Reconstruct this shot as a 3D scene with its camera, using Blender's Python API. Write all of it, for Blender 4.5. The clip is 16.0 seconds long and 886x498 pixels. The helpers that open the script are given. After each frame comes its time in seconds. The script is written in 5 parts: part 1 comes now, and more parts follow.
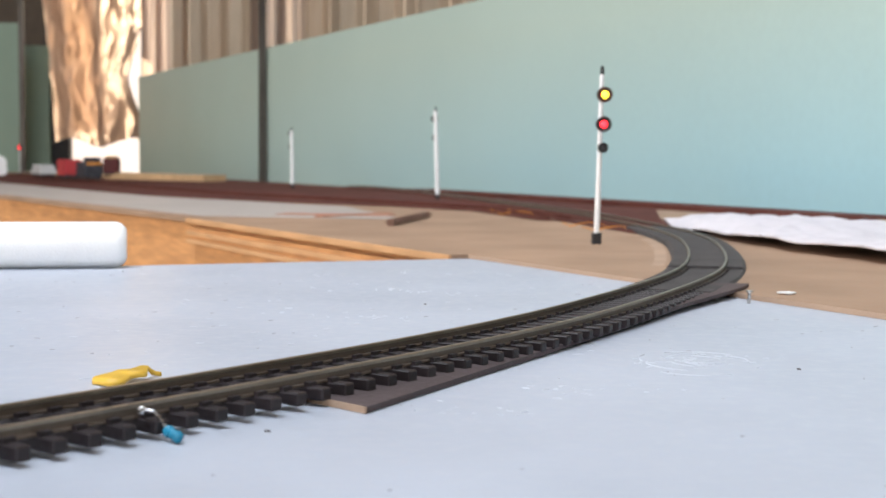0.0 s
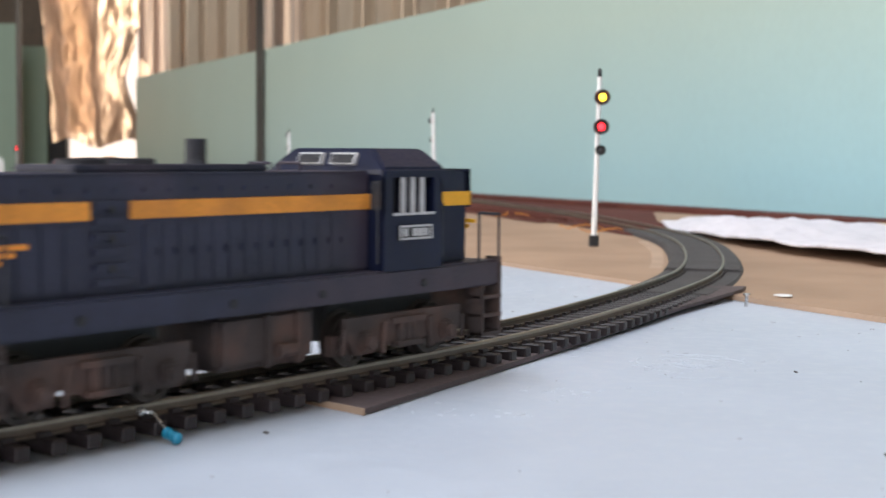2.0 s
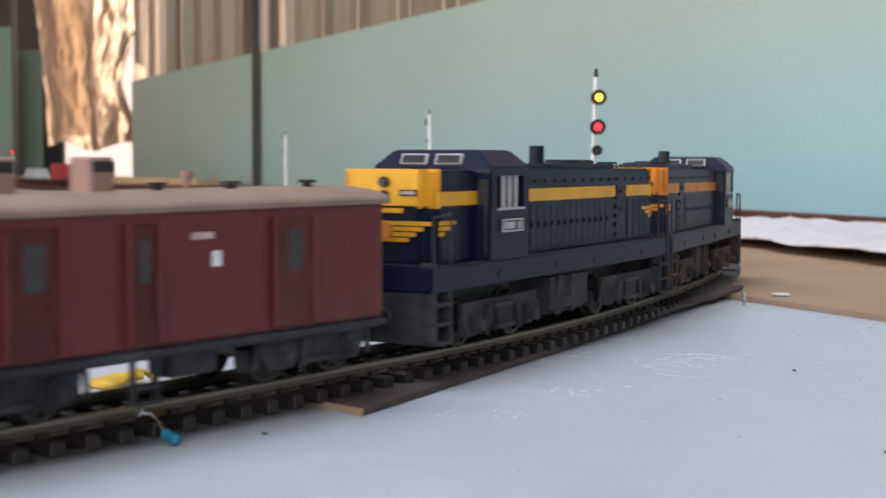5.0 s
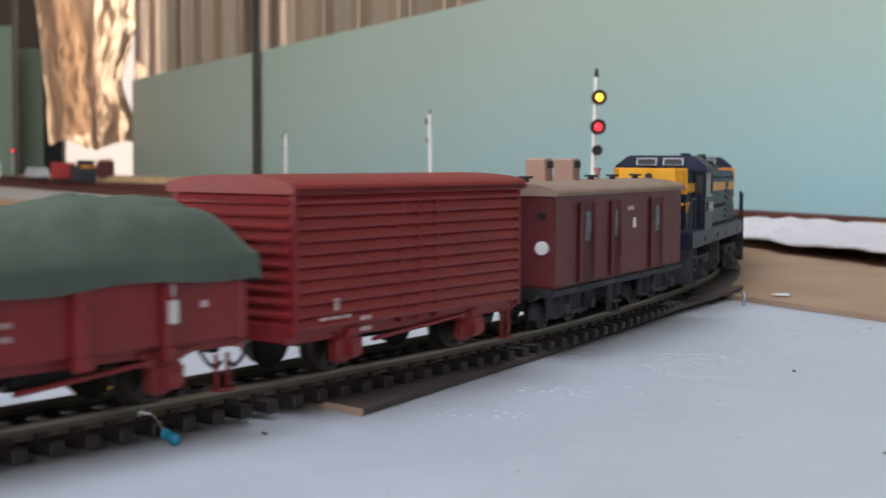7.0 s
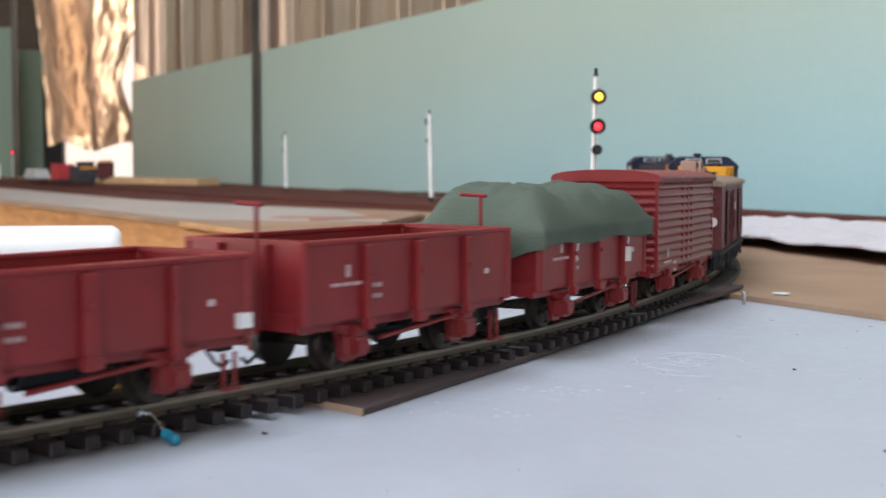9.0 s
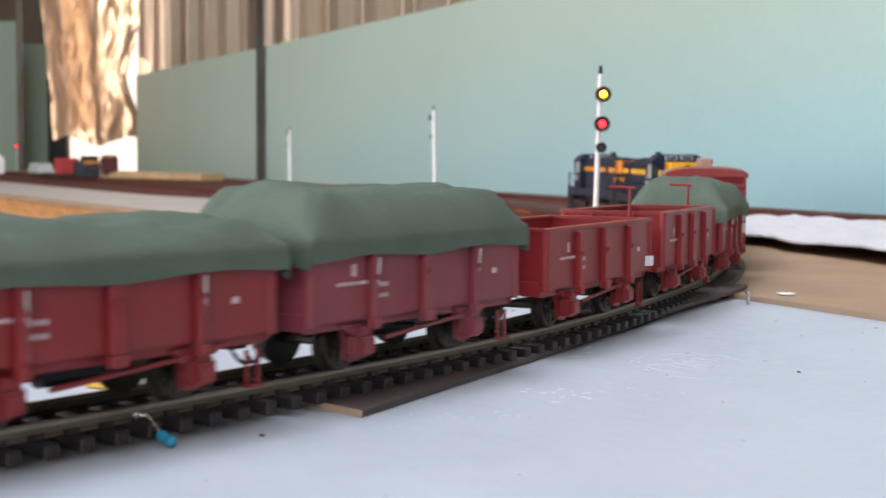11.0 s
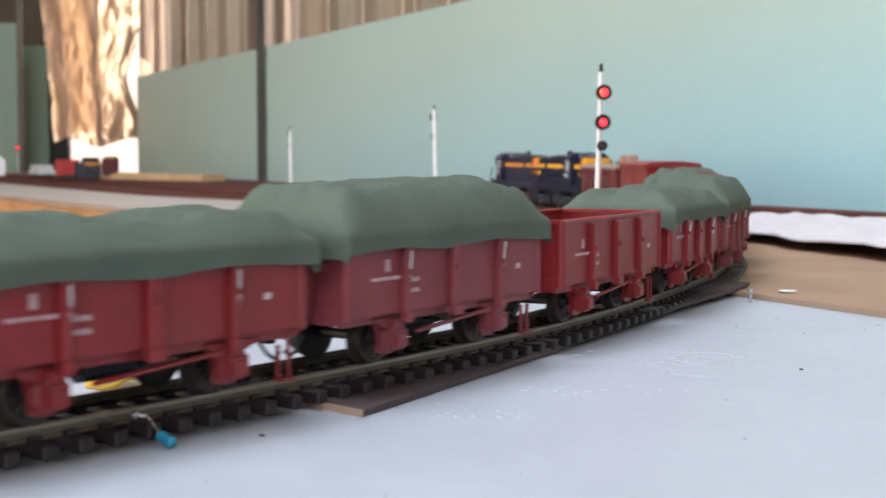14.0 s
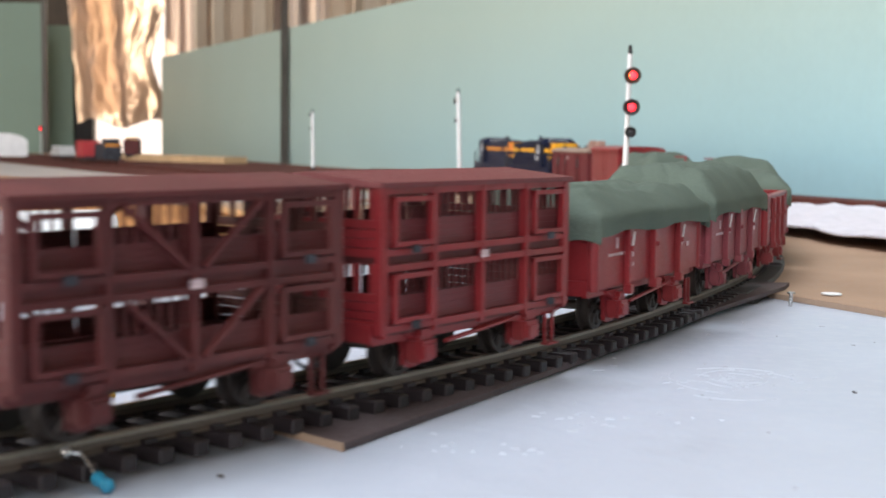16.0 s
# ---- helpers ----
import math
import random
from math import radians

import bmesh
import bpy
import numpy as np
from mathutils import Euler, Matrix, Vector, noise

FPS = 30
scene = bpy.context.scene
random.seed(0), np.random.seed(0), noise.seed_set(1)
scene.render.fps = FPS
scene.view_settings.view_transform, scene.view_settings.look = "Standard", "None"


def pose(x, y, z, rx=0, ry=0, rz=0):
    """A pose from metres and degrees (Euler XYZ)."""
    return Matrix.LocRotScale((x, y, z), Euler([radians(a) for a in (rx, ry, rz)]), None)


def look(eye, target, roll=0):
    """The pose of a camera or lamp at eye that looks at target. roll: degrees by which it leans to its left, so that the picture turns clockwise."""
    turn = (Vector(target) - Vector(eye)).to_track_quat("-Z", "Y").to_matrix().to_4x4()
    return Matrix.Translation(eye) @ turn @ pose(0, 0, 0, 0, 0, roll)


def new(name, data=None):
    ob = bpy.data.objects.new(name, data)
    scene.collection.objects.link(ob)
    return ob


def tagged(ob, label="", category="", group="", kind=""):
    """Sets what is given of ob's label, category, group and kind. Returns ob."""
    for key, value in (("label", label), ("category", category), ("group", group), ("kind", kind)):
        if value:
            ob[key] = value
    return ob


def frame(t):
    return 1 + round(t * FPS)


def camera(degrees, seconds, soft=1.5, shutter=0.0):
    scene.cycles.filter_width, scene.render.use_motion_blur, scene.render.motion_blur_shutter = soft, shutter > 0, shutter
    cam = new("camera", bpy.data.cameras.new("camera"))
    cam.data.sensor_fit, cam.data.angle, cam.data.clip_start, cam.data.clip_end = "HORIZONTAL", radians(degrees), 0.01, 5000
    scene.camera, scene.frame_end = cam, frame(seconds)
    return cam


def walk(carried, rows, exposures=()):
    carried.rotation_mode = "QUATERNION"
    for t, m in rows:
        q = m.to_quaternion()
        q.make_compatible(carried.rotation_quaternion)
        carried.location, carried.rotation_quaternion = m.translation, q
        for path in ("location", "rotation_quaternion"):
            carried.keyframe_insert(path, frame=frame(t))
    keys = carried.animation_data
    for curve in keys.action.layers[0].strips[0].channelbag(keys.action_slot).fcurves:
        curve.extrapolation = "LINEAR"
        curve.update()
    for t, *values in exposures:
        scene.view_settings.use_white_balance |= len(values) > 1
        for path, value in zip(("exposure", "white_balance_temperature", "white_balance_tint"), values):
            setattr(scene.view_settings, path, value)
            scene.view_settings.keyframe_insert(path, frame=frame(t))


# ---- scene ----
cam = camera(35.55, 16.0, soft=1.5, shutter=0.6)
cam.data.dof.use_dof = True
cam.data.dof.focus_distance = 0.36
cam.data.dof.aperture_fstop = 38.0
walk(cam, [
    (0, pose(0.00008, -0.00011, 0.04310, 86.156, -0.350, 0.033)),
    (0.5, pose(-0.00020, -0.00012, 0.04292, 86.242, -0.459, -0.013)),
    (1, pose(-0.00015, -0.00026, 0.04319, 86.221, -0.435, -0.012)),
    (1.5, pose(-0.00021, -0.00056, 0.04317, 86.243, -0.467, -0.080)),
    (2, pose(-0.00023, -0.00082, 0.04330, 86.226, -0.497, -0.086)),
    (2.5, pose(-0.00049, -0.00065, 0.04338, 86.224, -0.482, -0.217)),
    (3, pose(-0.00030, -0.00050, 0.04300, 86.250, -0.268, -0.224)),
    (3.5, pose(-0.00021, -0.00040, 0.04298, 86.264, -0.194, -0.215)),
    (4, pose(-0.00055, -0.00043, 0.04289, 86.272, -0.197, -0.276)),
    (6.5, pose(-0.00031, -0.00063, 0.04298, 86.327, -0.237, -0.173)),
    (7, pose(-0.00044, -0.00064, 0.04307, 86.271, -0.310, -0.229)),
    (7.5, pose(-0.00049, -0.00074, 0.04319, 86.229, -0.358, -0.236)),
    (8, pose(-0.00047, -0.00013, 0.04290, 86.285, -0.310, -0.259)),
    (8.5, pose(-0.00065, -0.00050, 0.04293, 86.327, -0.272, -0.320)),
    (9, pose(-0.00036, -0.00045, 0.04288, 86.283, -0.138, -0.236)),
    (11.5, pose(0.00037, 0.00323, 0.04364, 86.095, -0.438, -0.024)),
    (12, pose(0.00049, 0.00341, 0.04352, 86.127, -0.342, -0.009)),
    (12.5, pose(0.00023, 0.00380, 0.04350, 86.126, -0.314, -0.016)),
    (13, pose(0.00060, 0.00361, 0.04336, 86.086, -0.106, 0.001)),
    (13.5, pose(0.00055, 0.00363, 0.04333, 86.082, -0.140, -0.003)),
    (14, pose(0.00056, 0.00389, 0.04320, 86.099, -0.112, 0.003)),
    (14.5, pose(0.00167, 0.01816, 0.04395, 85.890, -0.314, 0.442)),
    (15, pose(0.00114, 0.03824, 0.04265, 85.754, -0.633, 0.456)),
    (15.5, pose(0.00501, 0.04291, 0.04423, 85.413, -0.655, 1.126)),
    (16, pose(0.00557, 0.04308, 0.04427, 85.406, -0.572, 1.188)),
], exposures=[(0, 0.70), (3, 0.68), (4, 0.59), (6.5, 0.26), (7.5, 0.27), (9, 0.52), (12, 0.74), (14, 0.76), (16, 0.86)])

# ---------------------------------------------------------------- light
world = bpy.data.worlds.new("sky")
scene.world = world
world.use_nodes = True
wn = world.node_tree.nodes
sky = wn.new("ShaderNodeTexSky")
sky.sky_type, sky.sun_disc = 'NISHITA', False
sky.sun_elevation, sky.sun_rotation = radians(28), radians(-3)
world.node_tree.links.new(sky.outputs[0], wn["Background"].inputs[0])
wn["Background"].inputs[1].default_value = 0.12


def area(name, at, to, sx, sy, power, color):
    d = bpy.data.lights.new(name, 'AREA')
    d.shape, d.size, d.size_y, d.energy, d.color = 'RECTANGLE', sx, sy, power, color
    ob = new(name, d)
    ob.matrix_world = look(at, to)
    return ob


# daylight in the openings of the shed; only the back window is in view
area("door_light", (-3.28, -0.6, 0.55), (0.0, 0.3, 0.0), 2.6, 1.9, 60, (1.0, 0.91, 0.81))
area("rear_window_light", (-0.5, -2.38, 0.95), (0.1, 0.8, 0.0), 1.8, 1.1, 20, (1.0, 0.965, 0.94))
# fill from above, set in an unseen ceiling opening added for it
area("added_roof_fill", (-0.6, 0.3, 2.18), (-0.6, 0.3, 0.0), 1.5, 1.7, 44, (0.88, 0.93, 1.0))
area("back_window_light", (-0.95, 3.99, 0.45), (-0.9, 3.0, 0.3), 0.3, 0.85, 1.6, (1.0, 0.82, 0.62))
sun = bpy.data.lights.new("sun", 'SUN')
sun.energy, sun.angle, sun.color = 2.2, radians(0.6), (1.0, 0.9, 0.76)
sun_ob = new("sun", sun)
sun_ob.matrix_world = look((-0.3, 6.0, 3.2), (0, 0, 0))

# ---------------------------------------------------------------- materials


def mk(name, base, rough=0.5, metal=0.0, var=0.12, s1=40.0, s2=700.0, bump=0.15, stain=None, amount=0.35, s3=18.0, each=0.0, stretch=(1, 1, 1), spec=0.35):
    """Painted or natural surface: two scales of tone, optional stains, fine relief."""
    m = bpy.data.materials.new(name)
    m.use_nodes = True
    n, l = m.node_tree.nodes, m.node_tree.links
    b = n["Principled BSDF"]
    b.inputs["Metallic"].default_value = metal
    b.inputs["Specular IOR Level"].default_value = spec
    tc = n.new("ShaderNodeTexCoord")
    mp = n.new("ShaderNodeMapping")
    mp.inputs["Scale"].default_value = stretch
    l.new(tc.outputs["Object"], mp.inputs["Vector"])

    def noise_node(scale, detail):
        t = n.new("ShaderNodeTexNoise")
        t.inputs["Scale"].default_value, t.inputs["Detail"].default_value = scale, detail
        l.new(mp.outputs[0], t.inputs["Vector"])
        return t.outputs["Fac"]

    def ramp(src, lo, hi):
        r = n.new("ShaderNodeMapRange")
        r.inputs["From Min"].default_value, r.inputs["From Max"].default_value = 0.3, 0.7
        r.inputs["To Min"].default_value, r.inputs["To Max"].default_value = lo, hi
        l.new(src, r.inputs["Value"])
        return r.outputs[0]

    def mult(a, c):
        r = n.new("ShaderNodeMath")
        r.operation = 'MULTIPLY'
        l.new(a, r.inputs[0])
        l.new(c, r.inputs[1])
        return r.outputs[0]
    big, fine = noise_node(s1, 5), noise_node(s2, 3)
    tone = mult(ramp(big, 1 - var, 1 + var), ramp(fine, 1 - var * 0.6, 1 + var * 0.6))
    if each:
        oi = n.new("ShaderNodeObjectInfo")
        r = n.new("ShaderNodeMapRange")
        r.inputs["To Min"].default_value, r.inputs["To Max"].default_value = 1 - each, 1 + each
        l.new(oi.outputs["Random"], r.inputs["Value"])
        tone = mult(tone, r.outputs[0])
    hsv = n.new("ShaderNodeHueSaturation")
    hsv.inputs["Color"].default_value = (*base, 1)
    l.new(tone, hsv.inputs["Value"])
    out = hsv.outputs[0]
    if stain:
        st = noise_node(s3, 6)
        r = n.new("ShaderNodeMapRange")
        r.inputs["From Min"].default_value, r.inputs["From Max"].default_value = 0.48, 0.72
        r.inputs["To Max"].default_value = amount
        l.new(st, r.inputs["Value"])
        mx = n.new("ShaderNodeMix")
        mx.data_type = 'RGBA'
        l.new(r.outputs[0], mx.inputs[0])
        l.new(out, mx.inputs[6])
        mx.inputs[7].default_value = (*stain, 1)
        out = mx.outputs[2]
    l.new(out, b.inputs["Base Color"])
    l.new(ramp(fine, max(rough - 0.08, 0.03), min(rough + 0.1, 1)), b.inputs["Roughness"])
    if bump:
        bp = n.new("ShaderNodeBump")
        bp.inputs["Strength"].default_value, bp.inputs["Distance"].default_value = bump, 0.0006
        l.new(fine, bp.inputs["Height"])
        l.new(bp.outputs[0], b.inputs["Normal"])
    return m


def lit(name, color, strength):
    m = bpy.data.materials.new(name)
    m.use_nodes = True
    b = m.node_tree.nodes["Principled BSDF"]
    b.inputs["Base Color"].default_value = (*color, 1)
    b.inputs["Emission Color"].default_value = (*color, 1)
    b.inputs["Emission Strength"].default_value = strength
    b.inputs["Roughness"].default_value = 0.25
    return m


M = {
    "white_table": mk("white_table_paint", (0.44, 0.48, 0.555), 0.4, var=0.07, s1=9, s2=260, bump=0.25, stain=(0.36, 0.405, 0.48), amount=0.5, s3=14, spec=0.5),
    "chip": mk("raw_paint_edge", (0.62, 0.66, 0.72), 0.6, var=0.05),
    "scratch": mk("grey_scratch", (0.4, 0.4, 0.44), 0.8),
    "speck": mk("dark_dirt", (0.08, 0.07, 0.07), 0.8),
    "board": mk("brown_hardboard", (0.345, 0.225, 0.15), 0.65, var=0.14, s1=12, s2=420, bump=0.2, stain=(0.25, 0.155, 0.1), amount=0.6, s3=16),
    "grey_sheet": mk("grey_painted_sheet", (0.4, 0.36, 0.33), 0.6, var=0.08, s1=10, s2=300, stain=(0.38, 0.34, 0.3), amount=0.4),
    # plywood tones pushed to orange, taking in the warm light on the edges
    "ply": mk("plywood_edge_warm_lit", (0.62, 0.31, 0.13), 0.6, var=0.18, s1=30, s2=300, stretch=(1, 1, 9), stain=(0.38, 0.17, 0.07), amount=0.5, s3=14),
    "ply_light": mk("pale_plywood", (0.6, 0.34, 0.17), 0.6, var=0.14, s1=25, s2=420, stretch=(1, 1, 6)),
    "wood": mk("raw_pine", (0.6, 0.4, 0.22), 0.6, var=0.14, s1=12, s2=300, stretch=(6, 1, 1)),
    "stick": mk("brown_stick", (0.2, 0.11, 0.08), 0.6, var=0.2, s1=60),
    "pink_strip": mk("faded_red_strip", (0.4, 0.2, 0.14), 0.7, var=0.15),
    "band": mk("dark_red_trackbed", (0.10, 0.034, 0.027), 0.85, var=0.22, s1=16, s2=260, bump=0.4, stain=(0.15, 0.055, 0.04), amount=0.5, s3=25, spec=0.15),
    "bed": mk("dark_grey_trackbed", (0.06, 0.055, 0.056), 0.75, var=0.2, s1=50, s2=900, bump=0.5),
    "plank": mk("dark_painted_ply", (0.068, 0.05, 0.052), 0.7, var=0.2, s1=35, s2=700, bump=0.4, stain=(0.115, 0.085, 0.085), amount=0.5),
    "sleeper": mk("dark_brown_plastic_sleeper", (0.022, 0.016, 0.018), 0.5, var=0.2, s1=90, s2=1500, each=0.25),
    "rail": mk("tarnished_rail", (0.115, 0.09, 0.072), 0.5, 0.35, var=0.2, s1=50, s2=900, bump=0.1),
    "rail_head": mk("worn_rail_head", (0.26, 0.225, 0.18), 0.36, 0.8, var=0.15, s1=70),
    "far_sleeper": mk("red_oxide_sleeper", (0.12, 0.045, 0.035), 0.7, var=0.2),
    "backdrop": mk("pale_green_blue_paint", (0.40, 0.53, 0.485), 0.5, var=0.035, s1=3.0, s2=120, bump=0.05, stain=(0.37, 0.50, 0.47), amount=0.25, s3=2.2),
    # the corner boards' green is darkened in colour, as they stand unlit
    "unlit_green": mk("green_paint_unlit", (0.2, 0.27, 0.215), 0.6, var=0.05, s1=3, s2=100),
    "tan_card": mk("tan_card", (0.4, 0.28, 0.2), 0.7, var=0.1, s1=30),
    "iron": mk("corrugated_iron", (0.36, 0.29, 0.22), 0.45, 0.35, var=0.16, s1=4, s2=90, stain=(0.4, 0.25, 0.15), amount=0.45, s3=5, stretch=(1, 1, 0.15)),
    "post": mk("grey_steel_post", (0.085, 0.075, 0.066), 0.5, 0.3, var=0.2, s1=9),
    "dark_wall": mk("dark_shed_lining", (0.09, 0.07, 0.055), 0.85, var=0.2, s1=4, s2=80),
    "shed_wall": mk("pale_shed_lining", (0.55, 0.52, 0.47), 0.7, var=0.08, s1=3, s2=60),
    "concrete": mk("concrete_floor", (0.3, 0.28, 0.26), 0.8, var=0.15, s1=4, s2=120),
    "black": mk("black_paint", (0.018, 0.018, 0.02), 0.5, var=0.2),
    "white": mk("white_enamel", (0.8, 0.8, 0.81), 0.4, var=0.06, s1=80),
    "dirty_white": mk("dusty_white_enamel", (0.62, 0.62, 0.6), 0.5, var=0.1, s1=80),
    "foam": mk("white_foam", (0.9, 0.9, 0.9), 0.8, var=0.03, s1=60, s2=1200, bump=0.3),
    "towel": mk("white_towelling", (0.66, 0.63, 0.67), 0.95, var=0.07, s1=90, s2=1500, bump=1.0),
    "yellow_bit": mk("yellow_plastic", (0.72, 0.45, 0.06), 0.45, var=0.1, s1=80),
    "blue_bead": mk("blue_resin", (0.02, 0.22, 0.36), 0.3, var=0.15, s1=200),
    "steel": mk("bright_wire", (0.6, 0.6, 0.6), 0.25, 0.95, var=0.1),
    "navy": mk("navy_gloss_paint", (0.0065, 0.010, 0.032), 0.4, var=0.22, s1=70, s2=1400, bump=0.12, stain=(0.016, 0.019, 0.038), amount=0.35, s3=60, spec=0.25),
    "navy_worn": mk("rust_dusted_navy_paint", (0.024, 0.026, 0.05), 0.5, var=0.25, s1=60, s2=1400, bump=0.2, stain=(0.10, 0.052, 0.04), amount=0.7, s3=15),
    "under": mk("dusty_underframe", (0.030, 0.031, 0.040), 0.7, var=0.3, s1=90, s2=1500, bump=0.4, stain=(0.095, 0.095, 0.105), amount=0.5, s3=110),
    "under_rust": mk("rusty_underframe", (0.05, 0.038, 0.037), 0.75, var=0.3, s1=90, s2=1500, bump=0.4, stain=(0.13, 0.065, 0.048), amount=0.6, s3=90),
    "gold": mk("golden_yellow_paint", (0.8, 0.40, 0.025), 0.42, var=0.1, s1=120, s2=1500),
    "gold_worn": mk("rusty_orange_stripe", (0.66, 0.26, 0.04), 0.5, var=0.2, s1=110, s2=1400, stain=(0.35, 0.13, 0.04), amount=0.6, s3=60),
    # weathered yellow of the rear end, made more orange for warm side light
    "gold_rear_lit": mk("warm_lit_end_paint", (0.85, 0.31, 0.05), 0.45, var=0.12, s1=110, stain=(0.5, 0.2, 0.06), amount=0.4, s3=70),
    "glass": mk("smoky_cab_glazing", (0.05, 0.05, 0.055), 0.2, var=0.1),
    "wagon": mk("red_oxide_paint", (0.225, 0.02, 0.024), 0.36, var=0.14, s1=60, s2=1400, bump=0.15, stain=(0.16, 0.035, 0.03), amount=0.5, s3=35),
    "wagon_dusty": mk("dusty_red_oxide", (0.215, 0.042, 0.052), 0.48, var=0.16, s1=60, s2=1400, bump=0.2, stain=(0.19, 0.065, 0.07), amount=0.5, s3=30),
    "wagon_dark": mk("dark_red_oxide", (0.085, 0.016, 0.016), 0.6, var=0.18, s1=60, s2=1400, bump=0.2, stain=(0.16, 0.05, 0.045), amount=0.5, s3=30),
    "maroon": mk("maroon_van_paint", (0.135, 0.026, 0.03), 0.5, var=0.1, s1=60, s2=1400, stain=(0.12, 0.035, 0.035), amount=0.4, s3=30),
    "van_roof": mk("grey_brown_roof", (0.26, 0.19, 0.15), 0.7, var=0.15, s1=60),
    "tan_box": mk("pinkish_tan_paint", (0.36, 0.22, 0.18), 0.6, var=0.1, s1=90),
    "tarp": mk("dull_green_canvas", (0.098, 0.125, 0.102), 0.9, var=0.12, s1=45, s2=1500, bump=0.35, stain=(0.085, 0.105, 0.085), amount=0.5, s3=40, spec=0.15),
    "wheel": mk("dark_wheel_steel", (0.05, 0.04, 0.036), 0.5, 0.5, var=0.25, s1=120),
    "mark": mk("faded_white_lettering", (0.55, 0.42, 0.43), 0.6, var=0.2, s1=400),
    "plate": mk("silver_number_plate", (0.5, 0.5, 0.52), 0.4, var=0.1, s1=300),
    "grey_model": mk("pale_grey_plastic", (0.5, 0.5, 0.5), 0.5, var=0.1),
    "crimson": mk("crimson_paint", (0.42, 0.045, 0.05), 0.5, var=0.1),
    "lamp_red": lit("glowing_red_lens", (1.0, 0.02, 0.03), 3.0),
    "lamp_yellow": lit("glowing_yellow_lens", (1.0, 0.78, 0.05), 2.2),
    "lamp_warm": lit("glowing_headlight", (1.0, 0.62, 0.25), 1.6),
    "daylight": lit("bright_daylight_outside", (1.0, 0.86, 0.76), 0.75),
}

plastic = bpy.data.materials.new("amber_plastic_sheet")
plastic.use_nodes = True
_n, _l = plastic.node_tree.nodes, plastic.node_tree.links
_b = _n["Principled BSDF"]
_b.inputs["Base Color"].default_value = (0.66, 0.50, 0.40, 1)
_b.inputs["Roughness"].default_value = 0.14
_t, _g, _w, _bp, _tc, _m1, _m2, _mp = (_n.new("ShaderNode" + k) for k in ("BsdfTranslucent", "BsdfRefraction", "TexNoise", "Bump", "TexCoord", "MixShader", "MixShader", "Mapping"))
_t.inputs[0].default_value = (0.80, 0.60, 0.46, 1)
_g.inputs["Color"].default_value = (1.0, 0.80, 0.62, 1)
_g.inputs["Roughness"].default_value, _g.inputs["IOR"].default_value = 0.12, 1.35
_mp.inputs["Scale"].default_value = (1, 1, 0.45)
_w.inputs["Scale"].default_value, _w.inputs["Detail"].default_value = 30, 4
_bp.inputs["Strength"].default_value, _bp.inputs["Distance"].default_value = 0.9, 0.02
_l.new(_tc.outputs["Object"], _mp.inputs["Vector"])
_l.new(_mp.outputs[0], _w.inputs["Vector"])
_l.new(_w.outputs["Fac"], _bp.inputs["Height"])
_l.new(_bp.outputs[0], _b.inputs["Normal"])
_l.new(_bp.outputs[0], _g.inputs["Normal"])
_m1.inputs[0].default_value, _m2.inputs[0].default_value = 0.5, 0.36
_l.new(_b.outputs[0], _m1.inputs[1])
_l.new(_t.outputs[0], _m1.inputs[2])
_l.new(_m1.outputs[0], _m2.inputs[1])
_l.new(_g.outputs[0], _m2.inputs[2])
_l.new(_m2.outputs[0], _n["Material Output"].inputs["Surface"])
M["plastic"] = plastic

# backdrop colour runs from grey-green to blue, along its length and towards its foot
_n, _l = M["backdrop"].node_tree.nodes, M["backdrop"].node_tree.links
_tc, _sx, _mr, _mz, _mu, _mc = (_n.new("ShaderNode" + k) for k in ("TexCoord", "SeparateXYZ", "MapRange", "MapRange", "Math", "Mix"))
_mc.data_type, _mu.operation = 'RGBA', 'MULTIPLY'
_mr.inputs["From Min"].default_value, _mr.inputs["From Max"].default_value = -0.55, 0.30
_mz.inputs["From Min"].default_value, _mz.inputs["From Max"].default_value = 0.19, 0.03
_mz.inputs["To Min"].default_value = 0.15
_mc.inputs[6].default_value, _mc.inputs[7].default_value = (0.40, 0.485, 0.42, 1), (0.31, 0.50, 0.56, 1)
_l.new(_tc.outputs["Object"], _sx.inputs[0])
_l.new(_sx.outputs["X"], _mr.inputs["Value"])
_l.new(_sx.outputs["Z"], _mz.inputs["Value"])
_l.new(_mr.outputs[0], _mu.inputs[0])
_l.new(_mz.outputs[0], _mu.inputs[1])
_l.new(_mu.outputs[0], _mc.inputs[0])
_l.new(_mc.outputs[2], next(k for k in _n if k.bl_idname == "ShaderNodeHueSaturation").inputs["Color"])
fibre = bpy.data.materials.new("translucent_fibreglass")
fibre.use_nodes = True
_n, _l = fibre.node_tree.nodes, fibre.node_tree.links
_t = _n.new("ShaderNodeBsdfTranslucent")
_w = _n.new("ShaderNodeTexNoise")
_w.inputs["Scale"].default_value = 6
_r = _n.new("ShaderNodeMix")
_r.data_type = 'RGBA'
_r.inputs[6].default_value, _r.inputs[7].default_value = (0.22, 0.15, 0.11, 1), (0.66, 0.54, 0.46, 1)
_l.new(_w.outputs["Fac"], _r.inputs[0])
_l.new(_r.outputs[2], _t.inputs[0])
_l.new(_t.outputs[0], _n["Material Output"].inputs["Surface"])
M["fibreglass"] = fibre

# ---------------------------------------------------------------- mesh helpers


def box(bm, x, y, z, sx, sy, sz, rot=None):
    """A box centred at x, y, z."""
    m = Matrix.Translation((x, y, z)) @ (rot or Matrix()) @ Matrix.Diagonal((sx, sy, sz, 1))
    return bmesh.ops.create_cube(bm, size=1, matrix=m)["verts"]


